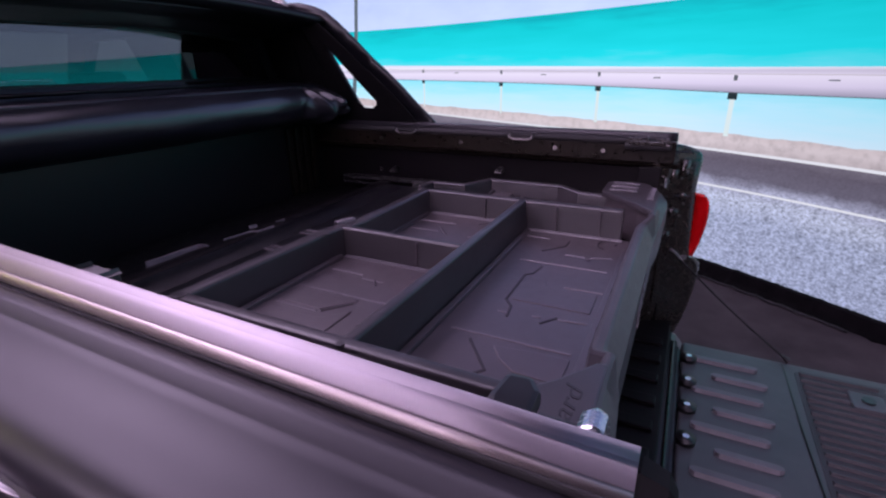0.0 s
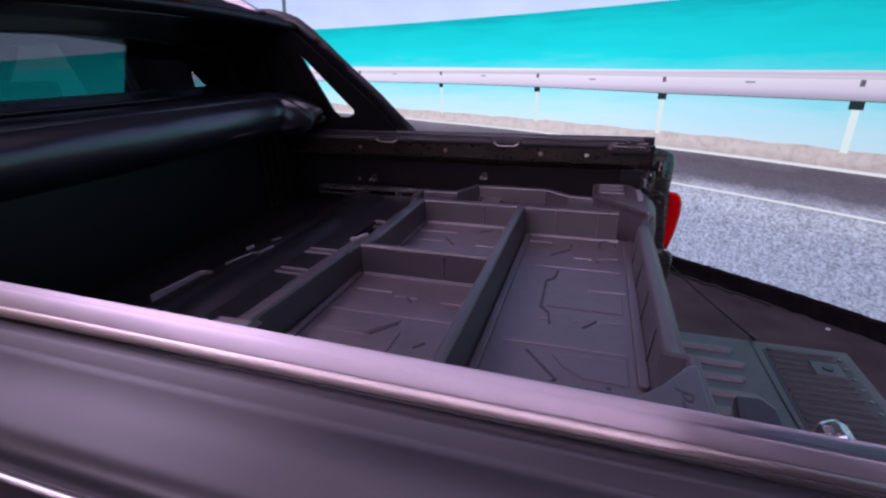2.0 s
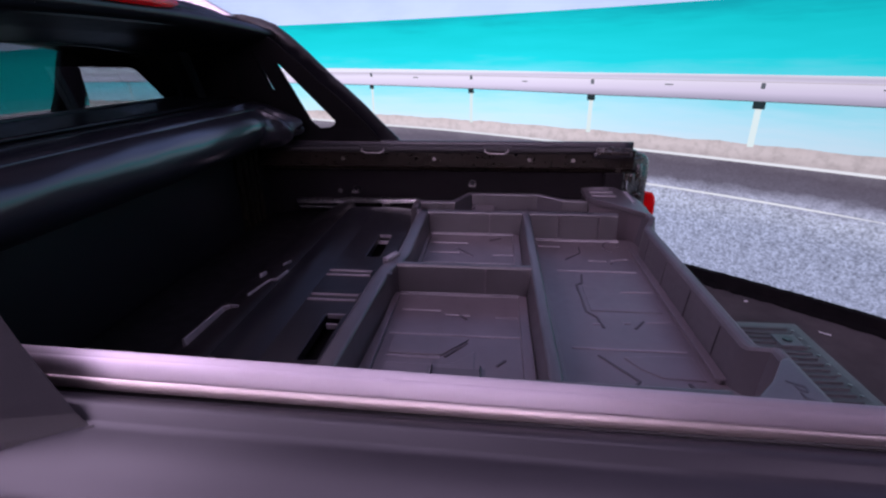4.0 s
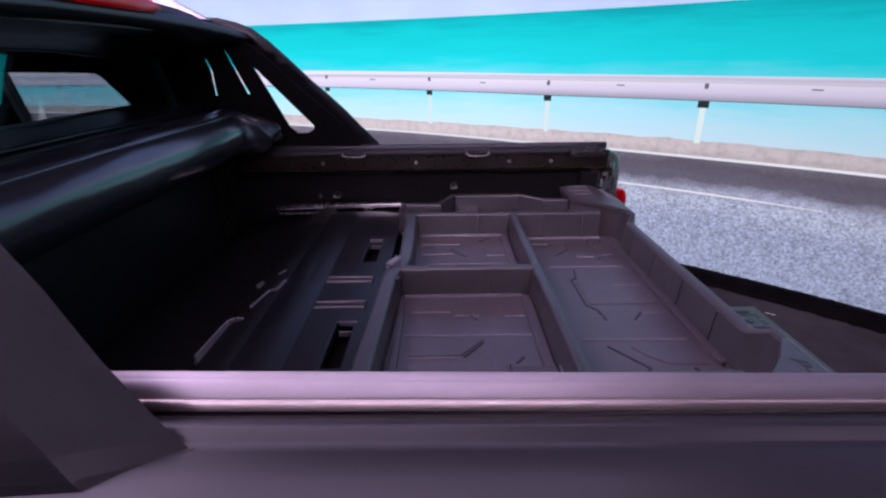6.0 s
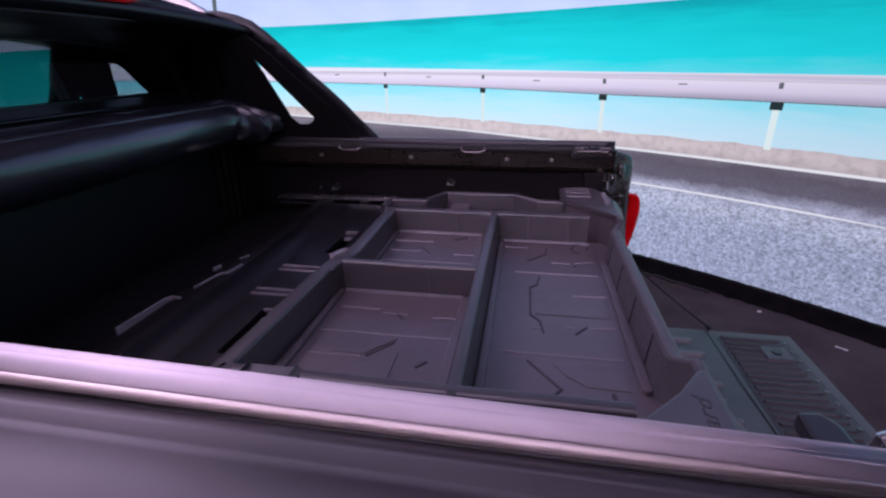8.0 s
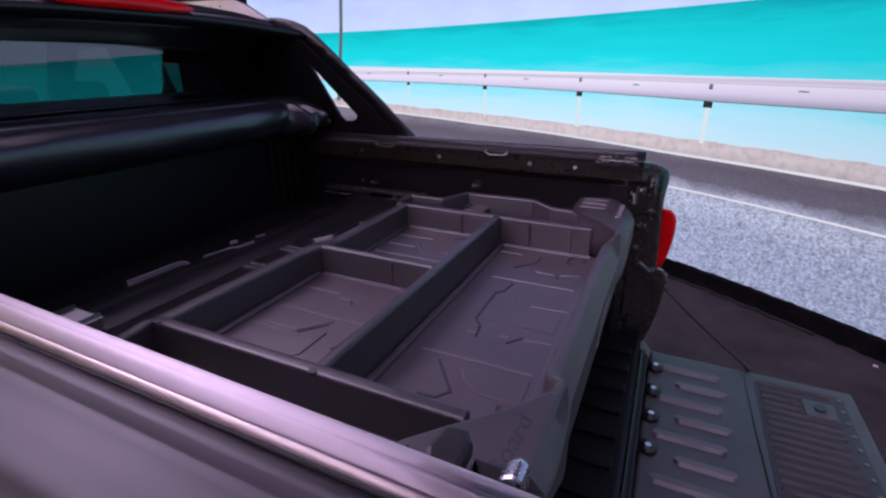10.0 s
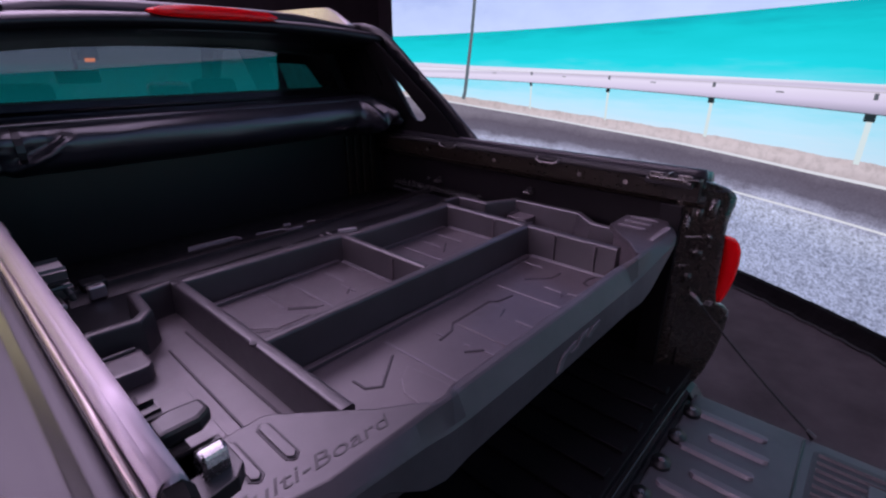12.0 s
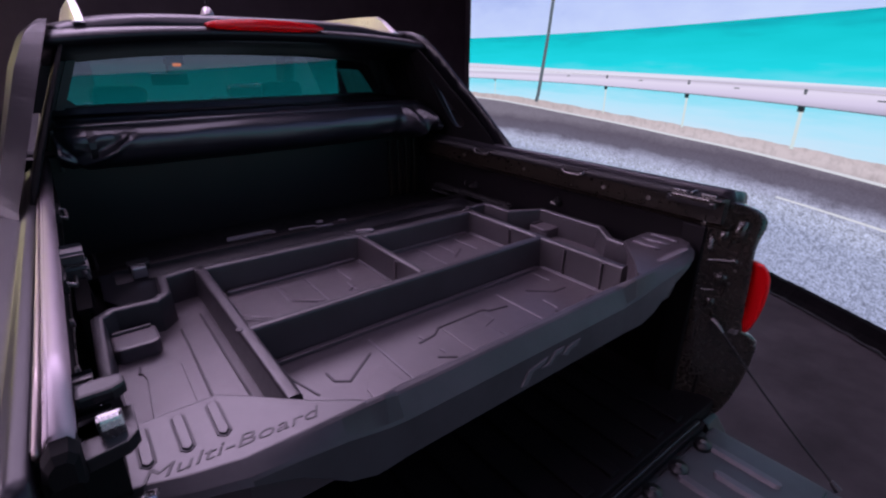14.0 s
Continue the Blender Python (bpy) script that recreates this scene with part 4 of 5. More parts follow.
for side in (1, -1):
    flip = (lambda f: (lambda u, v, w: (f(u, v, w)[0], side * f(u, v, w)[1], f(u, v, w)[2])))
    inner = [(x - 0.045, z - 0.02) for x, z in SAIL[:9]] + [(-1.06, 1.80), (-1.305, 1.80), (-1.305, 1.365)]
    sp = part("sail_panel", prism(inner, [SAIL_HOLE, SLIT_A, SLIT_B] if side > 0 else [], flip(side_plane(0.0 if side > 0 else 0.004)), 0.012, 0.003), MATTE, truck, "black inner sail panel with a triangular opening" if side > 0 else "black inner sail panel")
    outer = [(-0.512, 1.340)] + SAIL[1:-1] + [(-1.305, 1.29), (-0.64, 1.285), (-0.56, 1.315)]

    def skin(u, v, w):
        return (u, side * (0.852 - max(0.0, v - 1.36) * 0.365 + w), v)
    if side > 0:
        part("sail_skin", prism(outer, [WIDE_HOLE, WIDE_SLIT], skin, 0.016, 0.0, cuts=4), BLACK_PAINT, sp, "black outer skin of the sail panel", True)
    else:
        # a narrow bevel turned to the tail, a crease, then the flat side
        rows = []
        for z in np.linspace(1.348, 1.846, 30):
            edge = float(np.interp(z, [1.348] + [q[1] for q in SAIL[1:11]], [-0.514] + [q[0] for q in SAIL[1:11]]))
            reach = edge + 1.305
            amp = float(np.interp(z, [1.34, 1.70, 1.79, 1.83, 1.86], [0.072, 0.088, 0.075, 0.042, 0.02]))
            row = []
            for d in (0.0, 0.003, 0.062, 0.068, 0.075, 0.20, 0.40, 0.62):
                q = d * min(1.0, reach / 0.62)
                k = 0.66 * min(1.0, d / 0.068) + 0.34 * min(1.0, max(0.0, d - 0.068) / 0.40)
                drop = 0.012 * min(1.0, d / 0.068) * max(0.0, 1 - (z - 1.348) / 0.04)
                row.append((edge - q, -(0.858 - max(0.0, z - 1.36) * 0.365 + amp * k), z - drop))
            rows.append(row)
        sk = loft(rows, False, False)
        bmesh.ops.solidify(sk, geom=list(sk.faces), thickness=0.006)
        part("sail_skin", sk, PAINT, sp, "matte grey outer skin of the sail panel")
    if side > 0:
        # slanting slots: a second plate behind the skin narrows the view through them
        part("slot_plate", prism([(-1.28, 1.50), (-0.985, 1.50), (-1.035, 1.79), (-1.28, 1.80)], [[(x - 0.019, z) for x, z in SLIT_A], [(x - 0.019, z) for x, z in SLIT_B]], lambda u, v, w: (u, lean(v) + 0.052 + w, v), 0.004), MATTE, sp)
    part("sail_seal", tube([(-0.512, side * 0.858, 1.350), (-0.54, side * 0.886, 1.345), (-0.575, side * 0.910, 1.340), (-0.66, side * 0.922, 1.336), (-1.25, side * 0.930, 1.336)], 0.0035, 6), RUBBER, sp)

# rear hood over the window
def hood_ring(y):
    k = abs(y) / 0.70
    dz, dx = -0.040 * k ** 2.4, 0.07 * k ** 2
    return [(px + dx * w, y, pz + dz) for px, pz, w in ((-1.375, 1.738, 0), (-1.20, 1.765, 0.4), (-1.06, 1.785, 1), (-1.028, 1.798, 1), (-1.02, 1.812, 1), (-1.035, 1.828, 1), (-1.10, 1.842, 0.8), (-1.25, 1.855, 0.2), (-1.375, 1.858, 0))]


part("rear_hood", loft([hood_ring(y) for y in np.linspace(-0.73, 0.73, 25)]), BLACK_PAINT, truck, "glossy black hood over the rear window", True)
part("hood_blade", loft([[(-1.135, y, 1.770), (-1.060, y, 1.780), (-1.058, y, 1.785), (-1.135, y, 1.776)] for y in np.linspace(-0.34, 0.30, 6)]), GATE, truck, "dull grey strip under the hood")
part("high_brake_lamp", loft([[(-1.028 + 0.006 * k, y, 1.838 - 0.018 * k - 0.004 * (y / 0.2) ** 2), (-1.012, y, 1.842 - 0.022 * k - 0.004 * (y / 0.2) ** 2), (-1.02, y, 1.842 + 0.016 * k - 0.004 * (y / 0.2) ** 2), (-1.05, y, 1.844 + 0.018 * k - 0.004 * (y / 0.2) ** 2), (-1.08, y, 1.840 - 0.004 * (y / 0.2) ** 2)] for y, k in ((-0.225, 0.15), (-0.19, 0.7), (-0.10, 1.0), (0, 1.05), (0.10, 1.0), (0.19, 0.7), (0.225, 0.15))]), LENS_RED, truck, "slim red high brake lamp", True)

# roof skin
def roof_ring(x, z, half):
    ys = np.linspace(-half, half, 17)
    up = [(x, y, z - 0.056 * abs(y / half) ** 4) for y in ys]
    return up + [(x, y, z - 0.03 - 0.056 * abs(y / half) ** 4) for y in ys[::-1]]


part("roof", loft([roof_ring(x, z, h) for x, z, h in ((-1.07, 1.856, 0.69), (-1.20, 1.878, 0.69), (-1.40, 1.892, 0.69), (-1.70, 1.903, 0.69), (-2.05, 1.902, 0.68), (-2.35, 1.885, 0.66), (-2.60, 1.85, 0.63))]), PAINT, truck, "matte grey roof", True)
part("headliner", box(-2.5, -1.38, -0.60, 0.60, 1.775, 1.80, 0.01), SEAT, truck, "grey headliner")
part("windscreen", prism([(-0.62, 0), (0.62, 0), (0.74, 0.62), (-0.74, 0.62)], [], lambda u, v, w: (-2.60 - v * 0.80, u, 1.84 - v * 0.66 - w), 0.006), SIDE_GLASS, truck, "raked windscreen")
frame_pts = [(-0.80, 1.53), (0.80, 1.53), (0.72, 1.80), (0.62, 1.855), (-0.62, 1.855), (-0.72, 1.80)]
WIN = [(-0.685, 1.575), (-0.66, 1.552), (0.66, 1.552), (0.685, 1.575), (0.675, 1.655), (0.655, 1.685), (0.60, 1.703), (0.30, 1.728), (0.0, 1.735), (-0.30, 1.735), (-0.60, 1.728), (-0.655, 1.708), (-0.675, 1.665)]
TILT_GLASS = math.tan(radians(2.7))
rw = part("rear_window_frame", prism(frame_pts, [WIN], lambda u, v, w: (-1.37 - (v - 1.555) * TILT_GLASS - w, u, v), 0.03, 0.004), BLACK, truck, "black rear window surround")
part("rear_window", prism(WIN, [], lambda u, v, w: (-1.378 - (v - 1.555) * TILT_GLASS - w, u, v), 0.004), REAR_GLASS, rw, "tinted rear window glass")

# roof rails and aerial
for side in (1, -1):
    rr = part("roof_rail", loft([[(x, side * (0.60 - 0.014), z), (x, side * (0.60 - 0.010), z + t), (x, side * (0.60 + 0.012), z + t), (x, side * (0.60 + 0.022), z)] for x, z, t in ((-1.06, 1.830, 0.004), (-1.16, 1.842, 0.045), (-1.22, 1.846, 0.062), (-1.35, 1.85, 0.062), (-1.9, 1.86, 0.060), (-2.4, 1.845, 0.055), (-2.55, 1.82, 0.01))]), SILVER, truck, "silver roof rail")
ab = part("aerial", loft([[(-1.50 + 0.05 * math.cos(a) * k - 0.01 * h, -0.10 + 0.028 * math.sin(a) * k, 1.893 + h) for a in np.linspace(0, 2 * math.pi, 14)[:-1]] for k, h in ((1.0, 0.0), (0.9, 0.015), (0.55, 0.035), (0.2, 0.042))]), SILVER, truck, "short roof aerial with silver foot", True)
part("aerial_rod", tube([(-1.49, -0.10, 1.925), (-1.43, -0.10, 2.12)], [0.007, 0.004], 8), BLACK, ab, "black aerial rod")

# seats, mirror and dashboard seen through the glass
def seat(x, y, w, name="seat"):
    s = part(name, box(x - 0.14, x + 0.02, y - w / 2, y + w / 2, 0.9, 1.47, 0.05, seg=3), SEAT, truck, "dark cloth seat back")
    return s


for x, y, w in ((-2.12, 0.0, 1.30), (-2.62, 0.37, 0.5), (-2.62, -0.37, 0.5)):
    s = seat(x, y, w)
    for hy in ((-0.45, 0.45) if w > 1 else (y,)):
        part("headrest", box(x - 0.13, x - 0.03, hy - 0.125, hy + 0.125, 1.455, 1.582 if w > 1 else 1.55, 0.05, seg=4), SEAT, s)
        part("headrest_post", tube([(x - 0.08, hy - 0.05, 1.45), (x - 0.08, hy - 0.05, 1.50)], 0.006, 6), STEEL, s)
part("dashboard", box(-3.1, -2.85, -0.70, 0.70, 1.15, 1.42, 0.05, seg=3), SEAT, truck, "dark dashboard")
mi = part("rear_view_mirror", box(-2.82, -2.79, -0.192, 0.032, 1.551, 1.628, 0.025, seg=4), BLACK, truck, "black rear-view mirror")
part("mirror_stalk", tube([(-2.81, -0.08, 1.62), (-2.80, -0.08, 1.72)], 0.012, 8), BLACK, mi)
part("roof_console", box(-2.55, -2.40, -0.145, -0.050, 1.682, 1.778, 0.01), BLACK, truck, "overhead console")
part("console_light", box(-2.405, -2.392, -0.120, -0.075, 1.674, 1.692, 0.003), glow("amber_map_light", (1.0, 0.22, 0.03), 2.2)[0], truck, "small amber console light")

# wheels
def wheel(x, side):
    prof = [(0.11, 0.20), (0.13, 0.26), (0.13, 0.33), (0.115, 0.37), (0.08, 0.385), (-0.08, 0.385), (-0.115, 0.37), (-0.13, 0.33), (-0.13, 0.26), (-0.11, 0.20)]
    zc = FLOOR + 0.385
    ring = lambda a: [(x + r * math.sin(a), side * 0.80 + q, zc + r * math.cos(a)) for q, r in prof]
    rings = [ring(2 * math.pi * i / 36) for i in range(36)]
    w = part("wheel", loft(rings + [rings[0]], True, False), RUBBER, truck, "black tyre on a dark alloy rim", True)
    part("rim", disc((x, side * 0.80 - side * 0.06, zc), (0, side, 0), 0.215, 0.13, 28, 0.01), SILVER, w, "dark alloy rim")
    part("hub_cap", disc((x, side * 0.87, zc), (0, side, 0), 0.05, 0.02, 16, 0.005), BLACK, w)


for wx in (-0.45, -3.60):
    for sd in (1, -1):
        wheel(wx, sd)
part("chassis", box(-4.2, 0.45, -0.42, 0.42, 0.22, 0.54, 0.02), BLACK, truck, "black chassis frame")

# ---- moulded cargo tray lying in the bed ----
tray = thing("cargo_tray", "dark grey-brown moulded plastic cargo tray with compartments, lying in the bed", "cargo tray", base=(0, 0, 1.05))
TOP_Z, LOW_Z = 1.160, 1.075
REAR_Z = 1.060


def compartment(name, x0, x1, y0, y1, label, z=LOW_Z):
    """A tray floor with a raised margin, broad flat ribs and short moulded ticks."""
    fl = part(name, box(x0, x1, y0, y1, z - 0.012, z, 0.002), TRAY, tray, label)
    return fl


fa = compartment("compartment_floor", -0.40, 0.0, -0.49, 0.0, "floor of the front compartment with moulded ribs")
fb = compartment("compartment_floor", -0.38, 0.0, 0.0, 0.485, "floor of the far front compartment with moulded ribs")
fc = compartment("compartment_floor", 0.0, 0.40, -0.49, 0.485, "floor of the long rear compartment with moulded ribs", REAR_Z)


def floor_rib(parent, x0, y0, x1, y1, w=0.010, h=0.005, z=LOW_Z):
    """A low moulded rib with sloping flanks and ends."""
    d = Vector((x1 - x0, y1 - y0, 0))
    n = Vector((-d.y, d.x, 0)).normalized() * (w / 2)
    a, c = Vector((x0, y0, 0)), Vector((x1, y1, 0))
    e = d.normalized() * (w * 0.4)
    up = lambda p, q: (p.x, p.y, q)
    rings = [[up(a - n, z - 0.002), up(a + n, z - 0.002), up(a + n * 0.62 + e, z + h), up(a - n * 0.62 + e, z + h)],
             [up(c - n, z - 0.002), up(c + n, z - 0.002), up(c + n * 0.62 - e, z + h), up(c - n * 0.62 - e, z + h)]]
    return part("floor_rib", loft(rings), RIB, parent)


def groove(parent, pts, w=0.006, z=LOW_Z):
    """A moulded line: a narrow dark step drawn along points."""
    return part("moulded_groove", wall_run(pts, w, z - 0.002, z + 0.0022, rnd=0.001, draft=0.001), PRINT, parent)


def floor_panel(parent, pts, z=LOW_Z, h=0.003):
    """A raised field of the floor with sloping edges."""
    return part("floor_panel", slab(pts, z - 0.002, z + h, 0.002), TRAY, parent)


# moulded lines of the front compartments
FRONT_RIBS = {
    fa: ((-0.349, -0.110, -0.245), (-0.235, -0.129, -0.168), (-0.107, -0.134, -0.040), (-0.362, -0.225, -0.045), (-0.352, -0.318, -0.226), (-0.352, -0.430, -0.190)),
    fb: ((-0.340, 0.378, -0.201), (-0.331, 0.289, -0.226), (-0.116, 0.275, -0.045), (-0.340, 0.205, -0.045), (-0.335, 0.105, -0.240), (-0.110, 0.120, -0.050)),
}
for f, lines in FRONT_RIBS.items():
    side = -1 if f is fa else 1
    for x0, y, x1 in lines:
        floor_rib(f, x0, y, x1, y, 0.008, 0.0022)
    for x0, x1 in ((-0.047, -0.022), (-0.385, -0.368) if side < 0 else (-0.358, -0.341)):
        part("raised_step", slab(cut_corner(x0, x1, min(side * 0.03, side * 0.45), max(side * 0.03, side * 0.45), 0.006), LOW_Z - 0.002, LOW_Z + 0.010), TRAY, f)
groove(fa, [(-0.218, -0.315), (-0.170, -0.256)])
groove(fa, [(-0.103, -0.340), (-0.084, -0.317)])
groove(fa, [(-0.178, -0.152), (-0.200, -0.124)])
groove(fa, [(-0.330, -0.462), (-0.195, -0.462), (-0.155, -0.400)], 0.005)
groove(fb, [(-0.130, 0.405), (-0.088, 0.433)], 0.008)
groove(fb, [(-0.185, 0.262), (-0.237, 0.330)])
floor_panel(fa, [(-0.345, -0.310), (-0.225, -0.310), (-0.168, -0.246), (-0.168, -0.236), (-0.345, -0.236)])
floor_panel(fa, [(-0.225, -0.455), (-0.150, -0.385), (-0.150, -0.290), (-0.205, -0.345), (-0.345, -0.345), (-0.345, -0.455)])
# the long rear compartment
for x0, y0, x1, y1 in ((0.069, -0.230, 0.330, -0.230), (0.085, 0.202, 0.330, 0.203), (0.244, 0.064, 0.340, 0.068), (0.195, 0.288, 0.255, 0.285), (0.268, 0.290, 0.328, 0.308), (0.213, -0.112, 0.236, -0.108), (0.270, -0.104, 0.335, -0.097), (0.135, -0.120, 0.160, -0.118), (0.04, 0.405, 0.12, 0.405)):
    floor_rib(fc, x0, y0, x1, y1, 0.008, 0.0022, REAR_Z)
groove(fc, [(0.134, -0.375), (0.172, -0.373), (0.193, -0.345), (0.126, -0.257)], 0.006, REAR_Z)
groove(fc, [(0.163, -0.137), (0.155, -0.084), (0.133, -0.056), (0.131, 0.101), (0.149, 0.117), (0.158, 0.175)], 0.006, REAR_Z)
groove(fc, [(0.238, -0.136), (0.267, -0.098)], 0.006, REAR_Z)
groove(fc, [(0.123, 0.290), (0.180, 0.352), (0.183, 0.405)], 0.006, REAR_Z)
groove(fc, [(0.290, 0.375), (0.272, 0.388), (0.268, 0.420), (0.280, 0.450), (0.298, 0.462)], 0.007, REAR_Z)
groove(fc, [(0.318, 0.420), (0.322, 0.432)], 0.007, REAR_Z)
groove(fc, [(0.262, -0.275), (0.249, -0.260)], 0.006, REAR_Z)
groove(fc, [(0.262, 0.262), (0.270, 0.272)], 0.006, REAR_Z)
groove(fc, [(0.075, -0.455), (0.195, -0.420)], 0.005, REAR_Z)
groove(fc, [(0.292, -0.345), (0.300, -0.385), (0.285, -0.410)], 0.008, REAR_Z)
floor_panel(fc, [(0.180, -0.262), (0.204, -0.301), (0.243, -0.331), (0.330, -0.335), (0.330, -0.250), (0.262, -0.250)], REAR_Z, 0.0025)
floor_panel(fc, [(0.145, -0.052), (0.330, -0.052), (0.330, 0.050), (0.205, 0.050), (0.190, 0.095), (0.145, 0.095)], REAR_Z, 0.0022)
part("raised_step", slab(cut_corner(0.345, 0.366, -0.34, 0.40, 0.006), REAR_Z - 0.002, REAR_Z + 0.012), TRAY, fc)
part("raised_step", slab(cut_corner(0.024, 0.042, -0.46, 0.45, 0.006), REAR_Z - 0.002, REAR_Z + 0.010), TRAY, fc)

# pale strips for the highlights where floors meet the cross walls
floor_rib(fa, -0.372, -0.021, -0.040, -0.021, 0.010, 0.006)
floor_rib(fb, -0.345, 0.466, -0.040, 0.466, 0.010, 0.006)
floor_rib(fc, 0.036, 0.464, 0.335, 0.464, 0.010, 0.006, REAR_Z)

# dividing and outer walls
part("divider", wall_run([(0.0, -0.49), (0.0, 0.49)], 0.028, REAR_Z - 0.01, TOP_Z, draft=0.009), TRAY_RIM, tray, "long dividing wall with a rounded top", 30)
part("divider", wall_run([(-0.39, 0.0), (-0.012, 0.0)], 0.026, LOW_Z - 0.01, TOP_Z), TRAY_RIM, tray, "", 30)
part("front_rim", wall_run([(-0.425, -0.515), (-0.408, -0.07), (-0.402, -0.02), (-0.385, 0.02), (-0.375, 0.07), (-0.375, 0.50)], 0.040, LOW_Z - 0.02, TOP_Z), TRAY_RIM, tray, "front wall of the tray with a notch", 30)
part("rim_clip", slab([(-0.424, 0.006), (-0.406, -0.002), (-0.380, 0.052), (-0.398, 0.062)], 1.150, 1.170, 0.004), RIB, tray, "small clip on the tray rim")
for side in (1, -1):
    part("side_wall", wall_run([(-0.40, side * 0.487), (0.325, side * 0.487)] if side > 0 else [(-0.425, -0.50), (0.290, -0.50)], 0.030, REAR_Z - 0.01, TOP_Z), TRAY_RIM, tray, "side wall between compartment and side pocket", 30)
    # side pocket: floor, stepped outer wall, raised block
    pk = part("pocket_floor", slab([(-0.42, side * 0.50), (-0.42, side * 0.612), (-0.29, side * 0.612), (-0.285 if side < 0 else -0.225, side * 0.735), (-0.25 if side < 0 else -0.2, side * 0.758), (0.26, side * 0.76), (0.30, side * 0.50)], LOW_Z - 0.012, LOW_Z), TRAY, tray, "floor of the side pocket")
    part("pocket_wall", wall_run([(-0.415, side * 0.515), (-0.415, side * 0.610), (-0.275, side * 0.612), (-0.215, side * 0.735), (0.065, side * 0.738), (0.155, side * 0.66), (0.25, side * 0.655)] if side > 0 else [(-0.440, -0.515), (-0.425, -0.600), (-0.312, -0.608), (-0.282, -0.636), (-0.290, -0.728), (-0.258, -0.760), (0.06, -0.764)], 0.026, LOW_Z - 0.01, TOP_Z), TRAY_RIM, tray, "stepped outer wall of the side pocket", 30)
    bx = -0.250 if side < 0 else -0.205
    bk = part("pocket_block", slab(cut_corner(bx, bx + 0.092, min(side * 0.650, side * 0.745), max(side * 0.650, side * 0.745), 0.012), LOW_Z - 0.002, 1.112, 0.006), TRAY, tray, "raised block in the side pocket")
    part("block_rib", slab(cut_corner(bx + 0.006, bx + 0.016, min(side * 0.66, side * 0.74), max(side * 0.66, side * 0.74), 0.002), 1.110, 1.119, 0.002), TRAY_RIM, bk)
    part("pocket_panel", slab([(-0.080, side * 0.628), (0.235, side * 0.632), (0.235, side * 0.720), (-0.062, side * 0.700), (-0.094, side * 0.708), (-0.094, side * 0.640)], LOW_Z - 0.002, LOW_Z + 0.004, 0.002), TRAY, pk)
    for line in ([(-0.301, 0.540), (0.24, 0.538)], [(-0.245, 0.597), (0.20, 0.603)], [(-0.122, 0.706), (-0.094, 0.710), (-0.061, 0.678), (0.13, 0.684)]):
        part("pocket_groove", wall_run([(px, side * py) for px, py in line], 0.005, LOW_Z - 0.002, LOW_Z + 0.003, rnd=0.001, draft=0.001), PRINT, pk)
    # corner plate with three raised bars
    plate = [(0.236, side * 0.750), (0.236, side * 0.612), (0.285, side * 0.558), (0.353, side * 0.487), (0.398, side * 0.424), (0.414, side * 0.418), (0.414, side * 0.62), (0.398, side * 0.69), (0.374, side * 0.76), (0.333, side * 0.782)]
    part("plate_block", slab([(0.252, side * 0.735), (0.252, side * 0.618), (0.296, side * 0.568), (0.364, side * 0.496), (0.400, side * 0.446), (0.408, side * 0.48), (0.406, side * 0.62), (0.380, side * 0.70), (0.335, side * 0.748)], REAR_Z - 0.012, 1.168, 0.004), TRAY, tray, "moulded block that carries the corner plate")
    cp = part("corner_plate", slab(plate, 1.165, 1.185, 0.004), PLATE, tray, "flat corner plate with raised bars and lettering")
    for yy in (0.629, 0.681, 0.733):
        part("plate_slot", slab(cut_corner(0.252, 0.350, side * yy - 0.0115, side * yy + 0.0115, 0.009), 1.183, 1.1862, 0.0), PRINT, cp)
        # far bars take the lit rib tone, near bars the plain plate tone
        part("plate_bar", slab(cut_corner(0.2565, 0.3455, side * yy - 0.0075, side * yy + 0.0075, 0.006), 1.183, 1.1895, 0.0015), RIB if side > 0 else PLATE, cp)
    # skirt below the plate
    part("plate_skirt", wall_run([(0.243, side * 0.740), (0.333, side * 0.772), (0.368, side * 0.752)], 0.012, 1.12, 1.170, rnd=0.002, draft=0.0), TRAY, tray)

# rear lip between the corner plates: it flares out at both ends and tapers away under the plates
LIP = (  # distance from the middle, inner top, crown start and end of the chamfer, its foot, heights of top, foot and bottom
    (0.000, 0.378, 0.396, 0.426, 1.161, 1.116, 1.030),
    (0.338, 0.378, 0.396, 0.426, 1.161, 1.116, 1.030),
    (0.352, 0.382, 0.398, 0.426, 1.163, 1.117, 1.030),
    (0.386, 0.406, 0.415, 0.430, 1.183, 1.124, 1.032),
    (0.420, 0.404, 0.4145, 0.434, 1.1835, 1.134, 1.036),
    (0.470, 0.400, 0.4140, 0.438, 1.1835, 1.148, 1.058),
    (0.550, 0.396, 0.4140, 0.443, 1.1835, 1.162, 1.124),
    (0.620, 0.396, 0.4135, 0.440, 1.1835, 1.164, 1.150),
    (0.690, 0.380, 0.3975, 0.422, 1.1835, 1.166, 1.158),
    (0.745, 0.360, 0.3790, 0.398, 1.1830, 1.168, 1.160),
)
stations = sorted({q for row in LIP for q in (row[0], -row[0])} | {round(v, 3) for v in np.linspace(-0.32, 0.32, 11)})
lip = []
